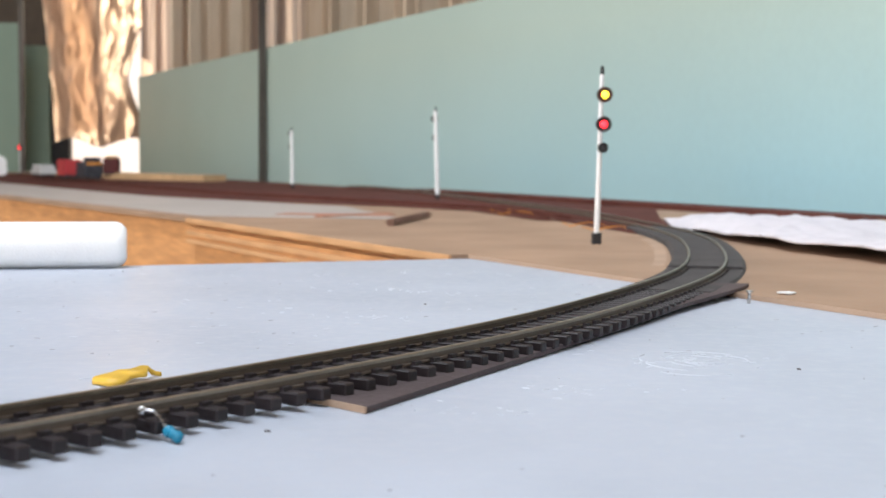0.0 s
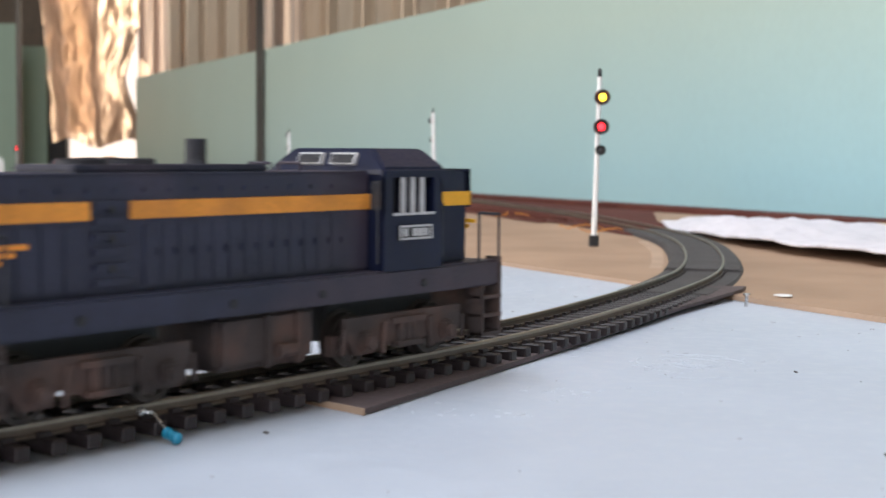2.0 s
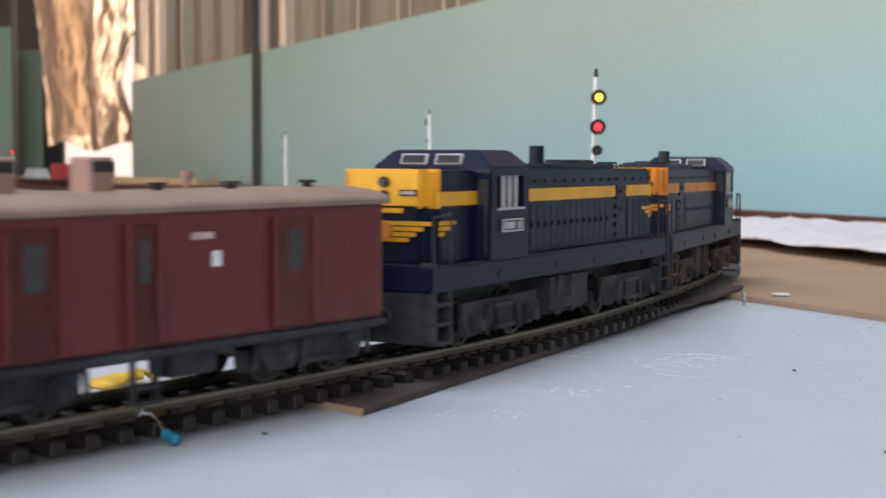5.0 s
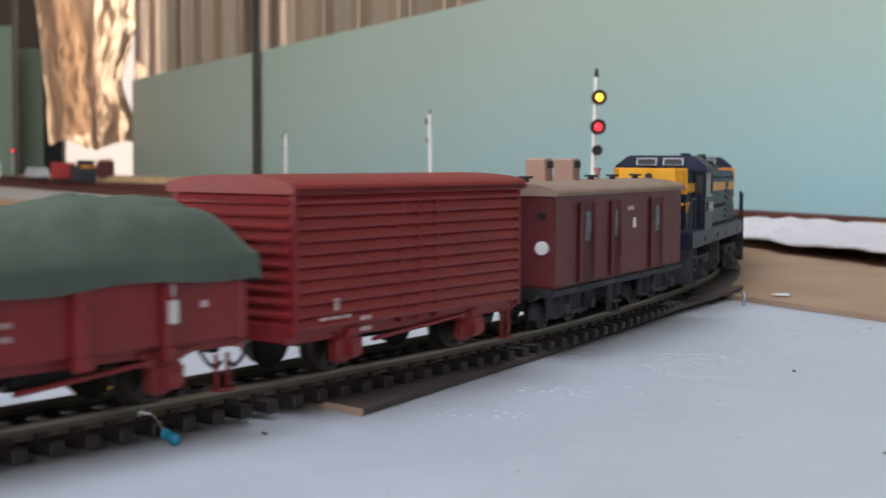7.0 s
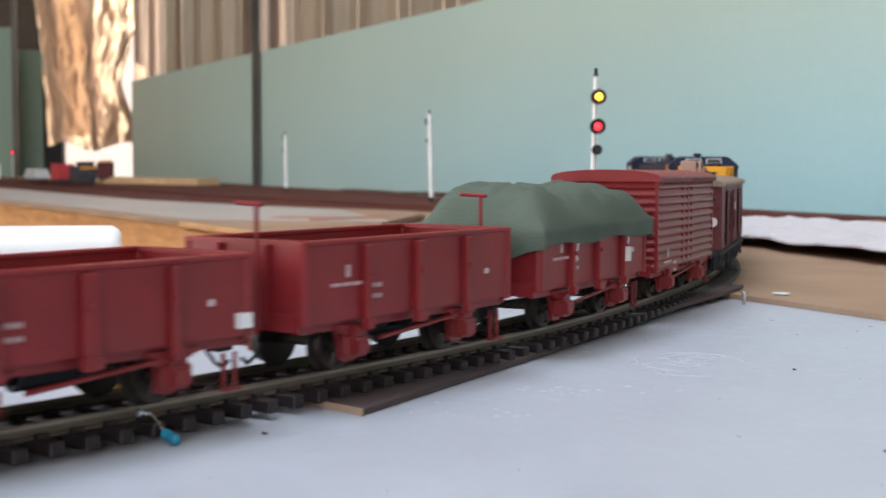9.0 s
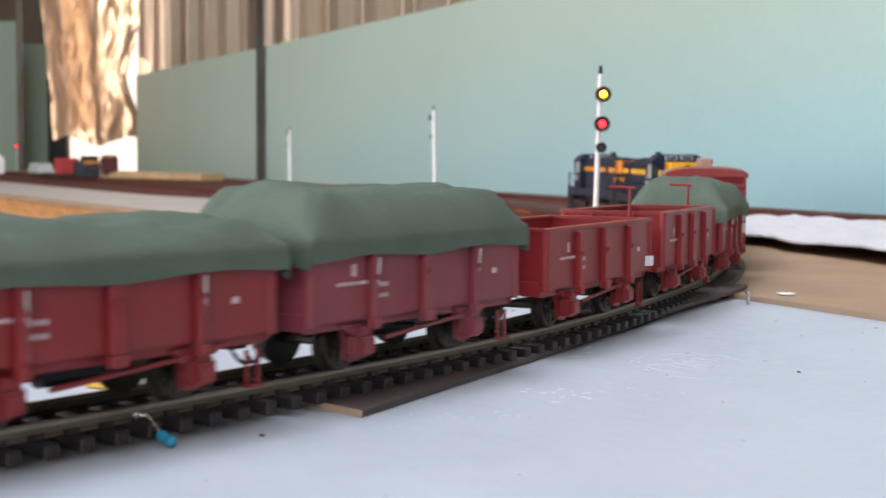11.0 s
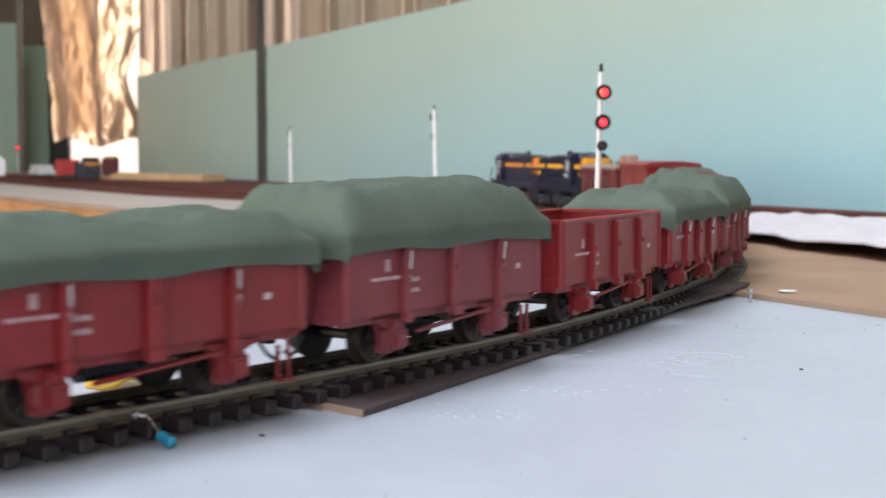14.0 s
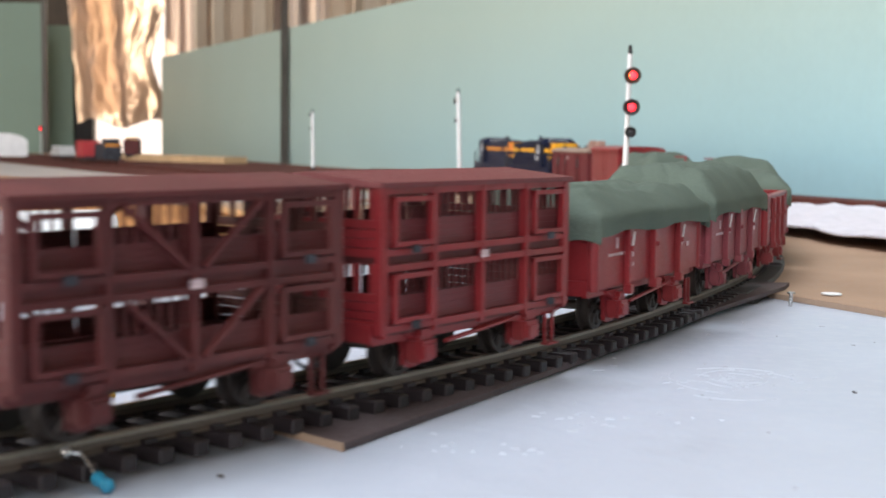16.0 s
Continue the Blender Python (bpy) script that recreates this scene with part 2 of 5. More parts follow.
def span(bm, a, b):
    """A box between two opposite corners."""
    return box(bm, *[(p + q) / 2 for p, q in zip(a, b)], *[abs(q - p) for p, q in zip(a, b)])


def rod(bm, a, b, r, seg=8, r2=None):
    a, b = Vector(a), Vector(b)
    d = b - a
    m = Matrix.Translation((a + b) / 2) @ d.to_track_quat("Z", "Y").to_matrix().to_4x4()
    return bmesh.ops.create_cone(bm, cap_ends=True, segments=seg, radius1=r, radius2=r if r2 is None else r2, depth=d.length, matrix=m)["verts"]


def prism(bm, pts, lo, hi, axis=1):
    """Extrude a closed outline; axis: 0, 1 or 2, the one along which it is extruded."""
    def at(p, h):
        q = list(p)
        q.insert(axis, h)
        return q
    a = [bm.verts.new(at(p, lo)) for p in pts]
    b = [bm.verts.new(at(p, hi)) for p in pts]
    n = len(pts)
    bm.faces.new(a)
    bm.faces.new(b[::-1])
    for i in range(n):
        bm.faces.new((a[i], b[i], b[(i + 1) % n], a[(i + 1) % n]))
    bmesh.ops.recalc_face_normals(bm, faces=bm.faces)


def soften(bm, w, seg=2):
    bmesh.ops.bevel(bm, geom=[e for e in bm.edges if len(e.link_faces) == 2 and e.calc_face_angle(0) > 0.6], offset=w, segments=seg, affect='EDGES', clamp_overlap=True)


def mesh_of(name, bm, material, smooth=False):
    bmesh.ops.recalc_face_normals(bm, faces=bm.faces)
    me = bpy.data.meshes.new(name)
    bm.to_mesh(me)
    bm.free()
    me.materials.append(M[material])
    if smooth:
        me.polygons.foreach_set("use_smooth", [True] * len(me.polygons))
    return me


def part(name, bm, material, parent, label="", smooth=False):
    ob = new(name, bm if isinstance(bm, bpy.types.Mesh) else mesh_of(name, bm, material, smooth))
    ob.parent = parent
    return tagged(ob, label)


def thing(name, bm, material, label, category, group="", kind="", smooth=False):
    return tagged(new(name, mesh_of(name, bm, material, smooth)), label, category, group, kind)


def root(name, label, category, group=""):
    return tagged(new(name), label, category, group)


def boxes(*args):
    bm = bmesh.new()
    for a in args:
        span(bm, *a)
    return bm


# ---------------------------------------------------------------- the line of the track
KNOTS = (-1.6, -0.05, 0.10, 0.18, 0.25, 0.31, 0.37, 0.43, 0.52, 0.60, 0.68, 0.76, 0.85, 0.95, 1.10, 1.45, 1.75, 2.3, 3.4)
BENDS = (0.0, 0.068, 0.851, 1.763, 1.082, 0.524, 1.514, 1.461, 0.484, 1.475, 1.066, 0.384, 0.333, 0.582, -0.018, 0.063, 0.65, 0.0, 0.0)
STEP = 0.005
ARC = np.arange(-1.6, 3.4, STEP)
_k = np.interp(ARC, KNOTS, BENDS)
_th = np.concatenate([[0], np.cumsum((_k[1:] + _k[:-1]) / 2 * STEP)])
_i0 = int(np.argmin(abs(ARC)))
_th = _th - _th[_i0] + 0.8792
_x = np.concatenate([[0], np.cumsum((np.cos(_th[1:]) + np.cos(_th[:-1])) / 2 * STEP)])
_y = np.concatenate([[0], np.cumsum((np.sin(_th[1:]) + np.sin(_th[:-1])) / 2 * STEP)])
_x, _y = _x - _x[_i0] - 0.0861, _y - _y[_i0] + 0.2123
_z = np.interp(ARC, (-0.05, 0.1, 0.25, 0.4, 0.55, 1.0), (-0.0006, 0, 0, -0.0012, -0.0005, 0.0))


def on_track(s, side=0.0, up=0.0):
    """Place at arc length s, offset to the left by side, over the rail head by up; and the heading."""
    x, y, z, th = (float(np.interp(s, ARC, a)) for a in (_x, _y, _z, _th))
    return Vector((x - math.sin(th) * side, y + math.cos(th) * side, z + up)), th


def ribbon(bm, s0, s1, step, profile):
    """Sweep a closed profile of (side, up) along the track."""
    n = max(2, int(round((s1 - s0) / step)) + 1)
    rings = []
    for i in range(n):
        s = s0 + (s1 - s0) * i / (n - 1)
        rings.append([bm.verts.new(on_track(s, a, b)[0]) for a, b in profile])
    k = len(profile)
    for r, q in zip(rings, rings[1:]):
        for i in range(k):
            bm.faces.new((r[i], r[(i + 1) % k], q[(i + 1) % k], q[i]))
    bm.faces.new(rings[0])
    bm.faces.new(rings[-1][::-1])


TABLE, BOARD = -0.0063, -0.0044      # heights of the white table and of the brown board

# ---------------------------------------------------------------- shed


def wall_x(y):
    return 0.835 - 0.462 * y


WALL_DIR = Vector((-0.462, 1.0, 0)).normalized()
WALL_OUT = Vector((1.0, 0.462, 0)).normalized()


def along_wall(d, out, z):
    """Point d metres along the painted wall from the place abreast the camera, out metres behind its face."""
    p = Vector((wall_x(0.0), 0, 0)) + WALL_DIR * d + WALL_OUT * out
    return Vector((p.x, p.y, z))


def slab(bm, d0, d1, o0, o1, z0, z1):
    v = [bm.verts.new(along_wall(d, o, z)) for z in (z0, z1) for d, o in ((d0, o0), (d1, o0), (d1, o1), (d0, o1))]
    for f in ((0, 1, 2, 3), (7, 6, 5, 4), (0, 4, 5, 1), (1, 5, 6, 2), (2, 6, 7, 3), (3, 7, 4, 0)):
        bm.faces.new([v[i] for i in f])


def build_shed():
    thing("floor", boxes(((-3.6, -2.8, -1.0), (2.4, 4.6, -0.9))), "concrete", "grey concrete shed floor", "floor", kind="structure")
    # the ceiling's opening is added to let in the overhead fill
    thing("ceiling", boxes(((-3.6, -2.8, 2.2), (2.4, -0.55, 2.26)), ((-3.6, 1.15, 2.2), (2.4, 4.6, 2.26)), ((-3.6, -0.55, 2.2), (-1.35, 1.15, 2.26)), ((0.15, -0.55, 2.2), (2.4, 1.15, 2.26))), "dark_wall", "dark unlined shed ceiling with an added opening for fill from above", "ceiling", kind="structure")
    # west wall with the door opening
    thing("wall_west", boxes(((-3.5, -2.6, -0.9), (-3.36, -1.9, 2.2)), ((-3.5, 0.7, -0.9), (-3.36, 4.4, 2.2)), ((-3.5, -1.9, 1.5), (-3.36, 0.7, 2.2)), ((-3.5, -1.9, -0.9), (-3.36, 0.7, -0.4))),
          "shed_wall", "pale lined shed wall with a wide opening", "wall", kind="structure")
    thing("wall_south", boxes(((-3.5, -2.6, -0.9), (-1.4, -2.46, 2.2)), ((0.4, -2.6, -0.9), (2.3, -2.46, 2.2)), ((-1.4, -2.6, 1.5), (0.4, -2.46, 2.2)), ((-1.4, -2.6, -0.9), (0.4, -2.46, 0.4))),
          "shed_wall", "pale lined shed wall with a window opening", "wall", kind="structure")
    # north wall with the window behind the plastic sheet
    thing("wall_north", boxes(((-3.5, 4.02, -0.9), (-1.11, 4.14, 2.2)), ((-1.11, 4.02, -0.9), (-0.845, 4.14, -0.02)), ((-1.11, 4.02, 1.3), (-0.845, 4.14, 2.2))),
          "dark_wall", "dark brown lined shed wall with a bright window opening", "wall", kind="structure")
    thing("backdrop", boxes(((-1.6, 4.5, -0.6), (-0.3, 4.52, 0.45))), "daylight", "plain bright daylight outside the window", "daylight", kind="structure")
    # ribbed iron east wall behind the painted board, with two translucent sheets let into it
    def sheet(d0, d1):
        bm = bmesh.new()
        pts = []
        n = int(round((d1 - d0) / 0.181))
        for k in range(n):
            d = d0 + k * 0.181
            for w, o in ((0.0, 0.0), (0.048, 0.0), (0.052, -0.003), (0.058, -0.003), (0.062, 0.0), (0.100, 0.0), (0.104, -0.003), (0.110, -0.003), (0.114, 0.0), (0.150, 0.0), (0.157, -0.026), (0.174, -0.026)):
                pts.append((d + w, 0.16 + o))
        pts.append((d0 + n * 0.181, 0.16))
        lo, hi = [[bm.verts.new(along_wall(a, o, z)) for a, o in pts] for z in (-0.9, 2.2)]
        for i in range(len(lo) - 1):
            bm.faces.new((lo[i], lo[i + 1], hi[i + 1], hi[i]))
        return bm
    iron = thing("wall_east", sheet(-3.4, -3.4 + 0.181 * 35), "iron", "brownish ribbed iron shed wall with pale ribs", "wall", kind="structure")
    part("iron_sheet", sheet(3.297, 3.297 + 0.181 * 4), "iron", iron)
    part("translucent_sheet", sheet(2.935, 2.935 + 0.362), "fibreglass", iron, "bright translucent wall sheet")
    part("translucent_sheet", sheet(4.021, 4.021 + 0.362), "fibreglass", iron, "bright translucent wall sheet")
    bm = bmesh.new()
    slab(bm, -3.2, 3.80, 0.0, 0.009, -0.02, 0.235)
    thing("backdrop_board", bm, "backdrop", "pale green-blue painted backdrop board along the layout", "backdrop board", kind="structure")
    bm = bmesh.new()
    slab(bm, 2.741, 2.750, -0.016, -0.004, -0.9, 2.2)
    thing("steel_post", bm, "post", "slim dark grey steel post in front of the backdrop", "post")
    # boards in the far corner
    thing("corner_board", boxes(((-1.7, 3.55, BOARD), (-1.082, 3.562, 0.375))), "unlit_green", "green painted backdrop panel in the far corner, darkened as unlit", "backdrop board")
    thing("corner_board", boxes(((-1.118, 3.70, BOARD), (-1.052, 3.712, 0.33))), "unlit_green", "green painted panel beside the dark gap, darkened as unlit", "backdrop board")
    thing("corner_post", boxes(((-1.082, 3.535, -0.9), (-1.070, 3.549, 1.6))), "post", "dark post between the corner panels", "post")
    # a black strip stands in for the dark gap between panel and sheet
    thing("dark_curtain", boxes(((-1.072, 3.73, BOARD), (-1.008, 3.74, 0.9))), "black", "black strip standing in for the dark gap beside the window", "curtain")


def build_sheet():
    """Crumpled plastic hanging before the window."""
    bm = bmesh.new()
    nu, nv = 60, 120
    grid = []
    for j in range(nv + 1):
        v = j / nv
        row = []
        for i in range(nu + 1):
            u = i / nu
            w = 0.262 - 0.045 * (1 - v) ** 2 - 0.03 * math.exp(-((v - 0.16) / 0.06) ** 2)
            x = -1.015 + (1 - v) ** 2 * 0.045 + u * w
            fold = 0.016 * math.sin(u * 17 + 2.2 * v) + 0.02 * noise.noise(Vector((u * 7, v * 12, 0.3))) + 0.012 * noise.noise(Vector((u * 14, v * 26, 5.0))) + 0.006 * abs(noise.noise(Vector((u * 20, v * 45, 2.0))))
            z = 0.072 + v * 1.0 + 0.012 * math.sin(u * 9) * (1 - v)
            row.append(bm.verts.new((x, 3.46 + fold + 0.03 * noise.noise(Vector((u * 3, v * 4, 7))), z)))
        grid.append(row)
    for j in range(nv):
        for i in range(nu):
            bm.faces.new((grid[j][i], grid[j][i + 1], grid[j + 1][i + 1], grid[j + 1][i]))
    hung = thing("plastic_sheet", bm, "plastic", "crumpled amber plastic sheet hanging in front of the window", "plastic sheet", smooth=True)
    # second layer added behind the sheet's left part to dim it
    bm = bmesh.new()
    rows = []
    for j in range(41):
        v = j / 40
        x0 = -1.012 + (1 - v) ** 2 * 0.045
        rows.append([bm.verts.new((x0 + (0.105 + 0.02 * math.sin(5 * v + 1)) * i / 12, 3.52 + 0.01 * math.sin(i * 0.9 + 3 * v), 0.10 + v * 0.97)) for i in range(13)])
    for a, b in zip(rows, rows[1:]):
        for i in range(12):
            bm.faces.new((a[i], a[i + 1], b[i + 1], b[i]))
    part("fold", bm, "plastic", hung, "second layer added to dim the left part", smooth=True)


# ---------------------------------------------------------------- layout tops


def plate(pts, z0, z1):
    bm = bmesh.new()
    prism(bm, pts, z0, z1, axis=2)
    return bm


def build_tops():
    # white table in front, its rear edge and the slanting joint to the brown board
    table = thing("white_table", plate([(-2.2, -1.8), (1.3, -1.8), (1.0, -0.2), (0.66, -0.73), (0.1362, 0.4224), (0.0796, 0.5444), (0.0126, 0.667), (-0.14, 0.612), (-2.2, 0.45)], TABLE - 0.018, TABLE),
          "white_table", "white painted table top with chipped, scuffed paint", "table top")
    legs = [(-2.0, -1.6), (1.1, -1.6), (-2.0, 0.3), (0.0, 0.5)]
    for x, y in legs:
        part("leg", boxes(((x - 0.03, y - 0.03, -0.9), (x + 0.03, y + 0.03, TABLE - 0.018))), "wood", table, "square pine leg")
    edge = [(0.0126, 0.669), (0.0040, 0.6662), (-0.1948, 1.0479), (-0.4986, 1.5549), (-1.3, 2.6), (-1.55, 3.4)]
    board = thing("layout_board", plate([(0.1362, 0.4236), (0.67, -0.728), (1.2, -0.75), (wall_x(-0.75) - 0.01, -0.70), (wall_x(3.6) - 0.01, 3.6), (-1.55, 3.6)] + edge[::-1], BOARD - 0.0035, BOARD),
                  "board", "brown hardboard layout top with a raw front edge", "layout board")
    bm = bmesh.new()
    ex, ey = Vector((0.1362 - 0.0126, 0.4236 - 0.669, 0)).normalized().xy
    fx, fy = ey * 0.0006, -ex * 0.0006
    prism(bm, [(0.0126, 0.669), (0.45, -0.2), (0.45 + fx, -0.2 + fy), (0.0126 + fx, 0.669 + fy)], TABLE + 0.0001, BOARD - 0.0001, axis=2)
    part("raw_edge", bm, "tan_card", board, "pale raw cut edge")
    # the stacked sheets and the frame along the open well
    inner = edge[1:]
    for k, (off, m) in enumerate(((-0.0012, "ply_light"), (0.0006, "ply"), (-0.0008, "ply_light"), (0.0010, "ply"), (-0.0004, "ply_light"))):
        z = BOARD - 0.0036 - k * 0.0031 if k else BOARD - 0.0002
        bm = bmesh.new()
        (ax, ay), (bx, by) = inner[0], inner[1]
        prism(bm, [(ax + off, ay + off * 0.5), (bx + off, by + off * 0.5), (bx + (0.0 if not k else 0.03), by + (0.0 if not k else 0.02)), (ax + (0.0 if not k else 0.03), ay + (0.0 if not k else 0.02))], z - (0.003 if k else 0.0034), z, axis=2)
        part("plywood_sheet", bm, m, board, "raw plywood edge, tinted orange as warm-lit")
    bm = bmesh.new()
    for (x0, y0), (x1, y1) in zip(inner, inner[1:]):
        d = Vector((x1 - x0, y1 - y0, 0))
        q = d.to_track_quat("X", "Z").to_matrix().to_4x4()
        off = Vector((0.012, 0.008, 0))
        bm = bmesh.new()
        box(bm, (x0 + x1) / 2 + off.x, (y0 + y1) / 2 + off.y, -0.0655, d.length + 0.004, 0.014, 0.114 if y0 < 1 else 0.113, q)
        part("fascia", bm, "ply", board, "plywood fascia around the open well, tinted orange as warm-lit")
    for x, y in ((0.25, 0.6), (-0.35, 1.9), (-1.2, 3.2), (0.9, -0.6)):
        part("leg", boxes(((x - 0.03, y - 0.03, -0.9), (x + 0.03, y + 0.03, BOARD - 0.0035))), "wood", board)
    # grey sheet along the far side of the well
    thing("grey_sheet", plate([(-0.185, 1.06), (-0.03, 1.03), (-0.09, 1.27), (-0.335, 1.565), (-0.70, 2.20), (-1.0, 2.75), (-1.15, 2.5), (-0.49, 1.57)], BOARD + 0.0002, BOARD + 0.0008),
          "grey_sheet", "dusty pale grey sheet lying on the layout board", "sheet")
    # dark red trackbed along the wall
    front = [(0.118, 0.86), (0.09, 1.0), (0.05, 1.165), (-0.05, 1.29), (-0.161, 1.386), (-0.347, 1.59), (-0.73, 2.28), (-1.3, 3.3)]
    back = [(wall_x(y) - 0.035, y) for y in (3.3, 2.3, 1.6, 1.3)] + [(0.165, 1.05), (0.16, 0.86)]
    thing("trackbed", plate(front + back, BOARD + 0.0002, BOARD + 0.0009), "band", "dark red painted trackbed along the backdrop", "trackbed", kind="structure")
    bm = bmesh.new()
    slab(bm, -2.5, 2.0, -0.05, -0.012, BOARD + 0.0002, 0.0005)
    thing("wall_strip", bm, "band", "dark red strip at the foot of the backdrop", "strip")
    # plank under the near curve
    near_edge = [(-0.0143, 0.2622), (0.0113, 0.3125), (0.0480, 0.3830), (0.0765, 0.4385), (0.1090, 0.4960)]
    bm = plate(near_edge + [(0.1128, 0.5075), (0.0985, 0.5080), (0.070, 0.462), (-0.0290, 0.2770)], TABLE + 0.0002, -0.0049)
    for v in bm.verts:      # its far end rides up on the edge of the brown board
        v.co.z += 0.0019 * min(1, max(0, (v.co.y - 0.34) / 0.14))
    plank = thing("plank", bm, "plank", "dark painted plywood plank with a raw pale end under the track", "plank")
    q = Vector((0.0147, -0.0148, 0)).to_track_quat("X", "Z").to_matrix().to_4x4()
    bm = bmesh.new()
    box(bm, -0.0218, 0.2694, -0.0056, 0.0206, 0.0006, 0.0013, q)
    part("raw_end", bm, "tan_card", plank, "raw pale cut end")
    bm = bmesh.new()
    rod(bm, (0.1040, 0.4672, TABLE), (0.1042, 0.4670, -0.0024), 0.0006)
    rod(bm, (0.1042, 0.4670, -0.0024), (0.1042, 0.4670, -0.0018), 0.0013, 10)
    thing("nail", bm, "steel", "small steel nail beside the end of the plank", "nail")
    # pale roadbed slice inside the curve
    bm = bmesh.new()
    ribbon(bm, 0.40, 0.64, 0.01, [(0.0185, BOARD + 0.0003), (0.0185, -0.0034), (0.0240, -0.0034), (0.0246, BOARD + 0.0003)])
    thing("roadbed_strip", bm, "tan_card", "pale raw plywood strip inside the curve", "strip")


def build_track():
    track = root("railway_track", "model railway track with tarnished rails on dark sleepers", "railway track")
    for side in (0.0, 1.0):
        y = 0.00825 if side else -0.00825
        bm = bmesh.new()
        g = 0.00045
        ribbon(bm, -1.5, 1.9, 0.012, [(y - 0.0011, -0.0025), (y + 0.0011, -0.0025), (y + 0.0011, -0.0021), (y + g, -0.0019), (y + g, -0.0008), (y - g, -0.0008), (y - g, -0.0019), (y - 0.0011, -0.0021)])
        rail = part("rail", bm, "rail", track, "tarnished brass-brown rail")
        bm = bmesh.new()
        ribbon(bm, -1.5, 1.9, 0.012, [(y - 0.0005, -0.0008), (y + 0.0005, -0.0008), (y + 0.00052, -0.0002), (y + 0.00035, 0.0), (y - 0.00035, 0.0), (y - 0.00052, -0.0002)])
        part("rail_head", bm, "rail_head", rail, "worn rail head")
    for s0, s1, m, lab in ((0.315, 0.72, "bed", "dark grey roadbed"), (0.72, 1.9, "band", "dark red roadbed")):
        bm = bmesh.new()
        ribbon(bm, s0, s1, 0.012, [(-0.0190, BOARD - 0.0018), (0.0178, BOARD - 0.0018), (0.0158, -0.0023), (-0.0160, -0.0023)])
        part("roadbed", bm, m, track, lab)
    bm = bmesh.new()
    ribbon(bm, 0.42, 0.74, 0.012, [(-0.0165, -0.0024), (0.0162, -0.0024), (0.0150, -0.0012), (-0.0152, -0.0012)])
    part("packing", bm, "bed", track, "grey glued ballast round the rails")
    # one sleeper with its four rail chairs, laid along the line
    bm = bmesh.new()
    box(bm, 0, 0, -0.0037, 0.0029, 0.0286, 0.0025)
    soften(bm, 0.0003, 1)
    for y in (-0.00825, 0.00825):
        for dy in (-0.0016, 0.0016):
            box(bm, 0, y + dy, -0.0022, 0.0024, 0.0012, 0.0011)
    near, far = mesh_of("sleeper", bm, "sleeper"), None
    s = -0.22
    while s < 1.80:
        if s > 0.72 and far is None:
            far = near.copy()
            far.materials[0] = M["far_sleeper"]
        p, th = on_track(s)
        ob = part("sleeper", far or near, "", track)
        ob.matrix_local = Matrix.Translation(p) @ Matrix.Rotation(th + 0.012 * math.sin(s * 910), 4, 'Z')
        s += 0.0069
    # second line on the red trackbed
    line = root("siding_track", "blurred siding with rusty rails on the red trackbed", "railway track")
    pts = [Vector((0.085, 1.02, 0)), Vector((0.03, 1.22, 0)), Vector((-0.09, 1.40, 0)), Vector((-0.28, 1.66, 0)), Vector((-0.55, 2.18, 0)), Vector((-1.05, 3.2, 0))]
    for dy in (-0.00825, 0.00825):
        cu = bmesh.new()
        for a, b in zip(pts, pts[1:]):
            d = (b - a).normalized()
            n = Vector((-d.y, d.x, 0)) * dy
            box(cu, *((a + b) / 2 + n).xy, -0.0014, (b - a).length + 0.001, 0.0011, 0.0024, d.to_track_quat("X", "Z").to_matrix().to_4x4())
        part("rail", cu, "band", line, "rusty dark rail")
    bm = bmesh.new()
    for a, b in zip(pts, pts[1:]):
        d = (b - a).normalized()
        for k in range(int((b - a).length / 0.0075)):
            q = a + d * (k + 0.5) * 0.0075
            box(bm, q.x, q.y, -0.0031, 0.0034, 0.030, 0.0013, d.to_track_quat("X", "Z").to_matrix().to_4x4())
    tagged(part("sleeper_bed", bm, "far_sleeper", line), kind="stuff")

# ---------------------------------------------------------------- rolling stock
WHEELSETS = []      # wheelset, radius


def wheel_mesh(r, spokes):
    """One turned wheel: flange, tread, dished face with raised spokes, hub."""
    bm = bmesh.new()
    n = spokes * 4
    prof = [(0.0002, 0.0017), (r + 0.0007, 0.0017), (r + 0.0007, 0.0012), (r, 0.0010), (r, -0.0011), (r * 0.82, -0.0011), (r * 0.78, -0.0004), (r * 0.34, -0.0004), (r * 0.3, -0.0015), (0.0002, -0.0015)]
    rings = []
    for k in range(n):
        a = math.tau * k / n
        rings.append([bm.verts.new((q * math.sin(a), y - (0.0006 if j in (6, 7) and k % 4 < 2 else 0), q * math.cos(a))) for j, (q, y) in enumerate(prof)])
    for k in range(n):
        p, q = rings[k], rings[(k + 1) % n]
        for j in range(len(prof) - 1):
            bm.faces.new((p[j], p[j + 1], q[j + 1], q[j]))
    return mesh_of("wheel", bm, "wheel")


WHEELS = {}


def wheelset(parent, x, r=0.0054, spokes=8):
    if r not in WHEELS:
        WHEELS[r] = wheel_mesh(r, spokes)
        bm = bmesh.new()
        rod(bm, (0, -0.0114, 0), (0, 0.0114, 0), 0.0011, 8)
        WHEELS[r, "axle"] = mesh_of("wheelset", bm, "wheel")
    ws = part("wheelset", WHEELS[r, "axle"], "", parent)
    ws.matrix_local = pose(x, 0, r)
    for sgn in (-1, 1):
        w = part("wheel", WHEELS[r], "", ws, "dark wheel with a worn tread")
        w.matrix_local = pose(0, -0.0083, 0) if sgn < 0 else pose(0, 0.0083, 0, 0, 0, 180)
    WHEELSETS.append((ws, r, x))
    return ws


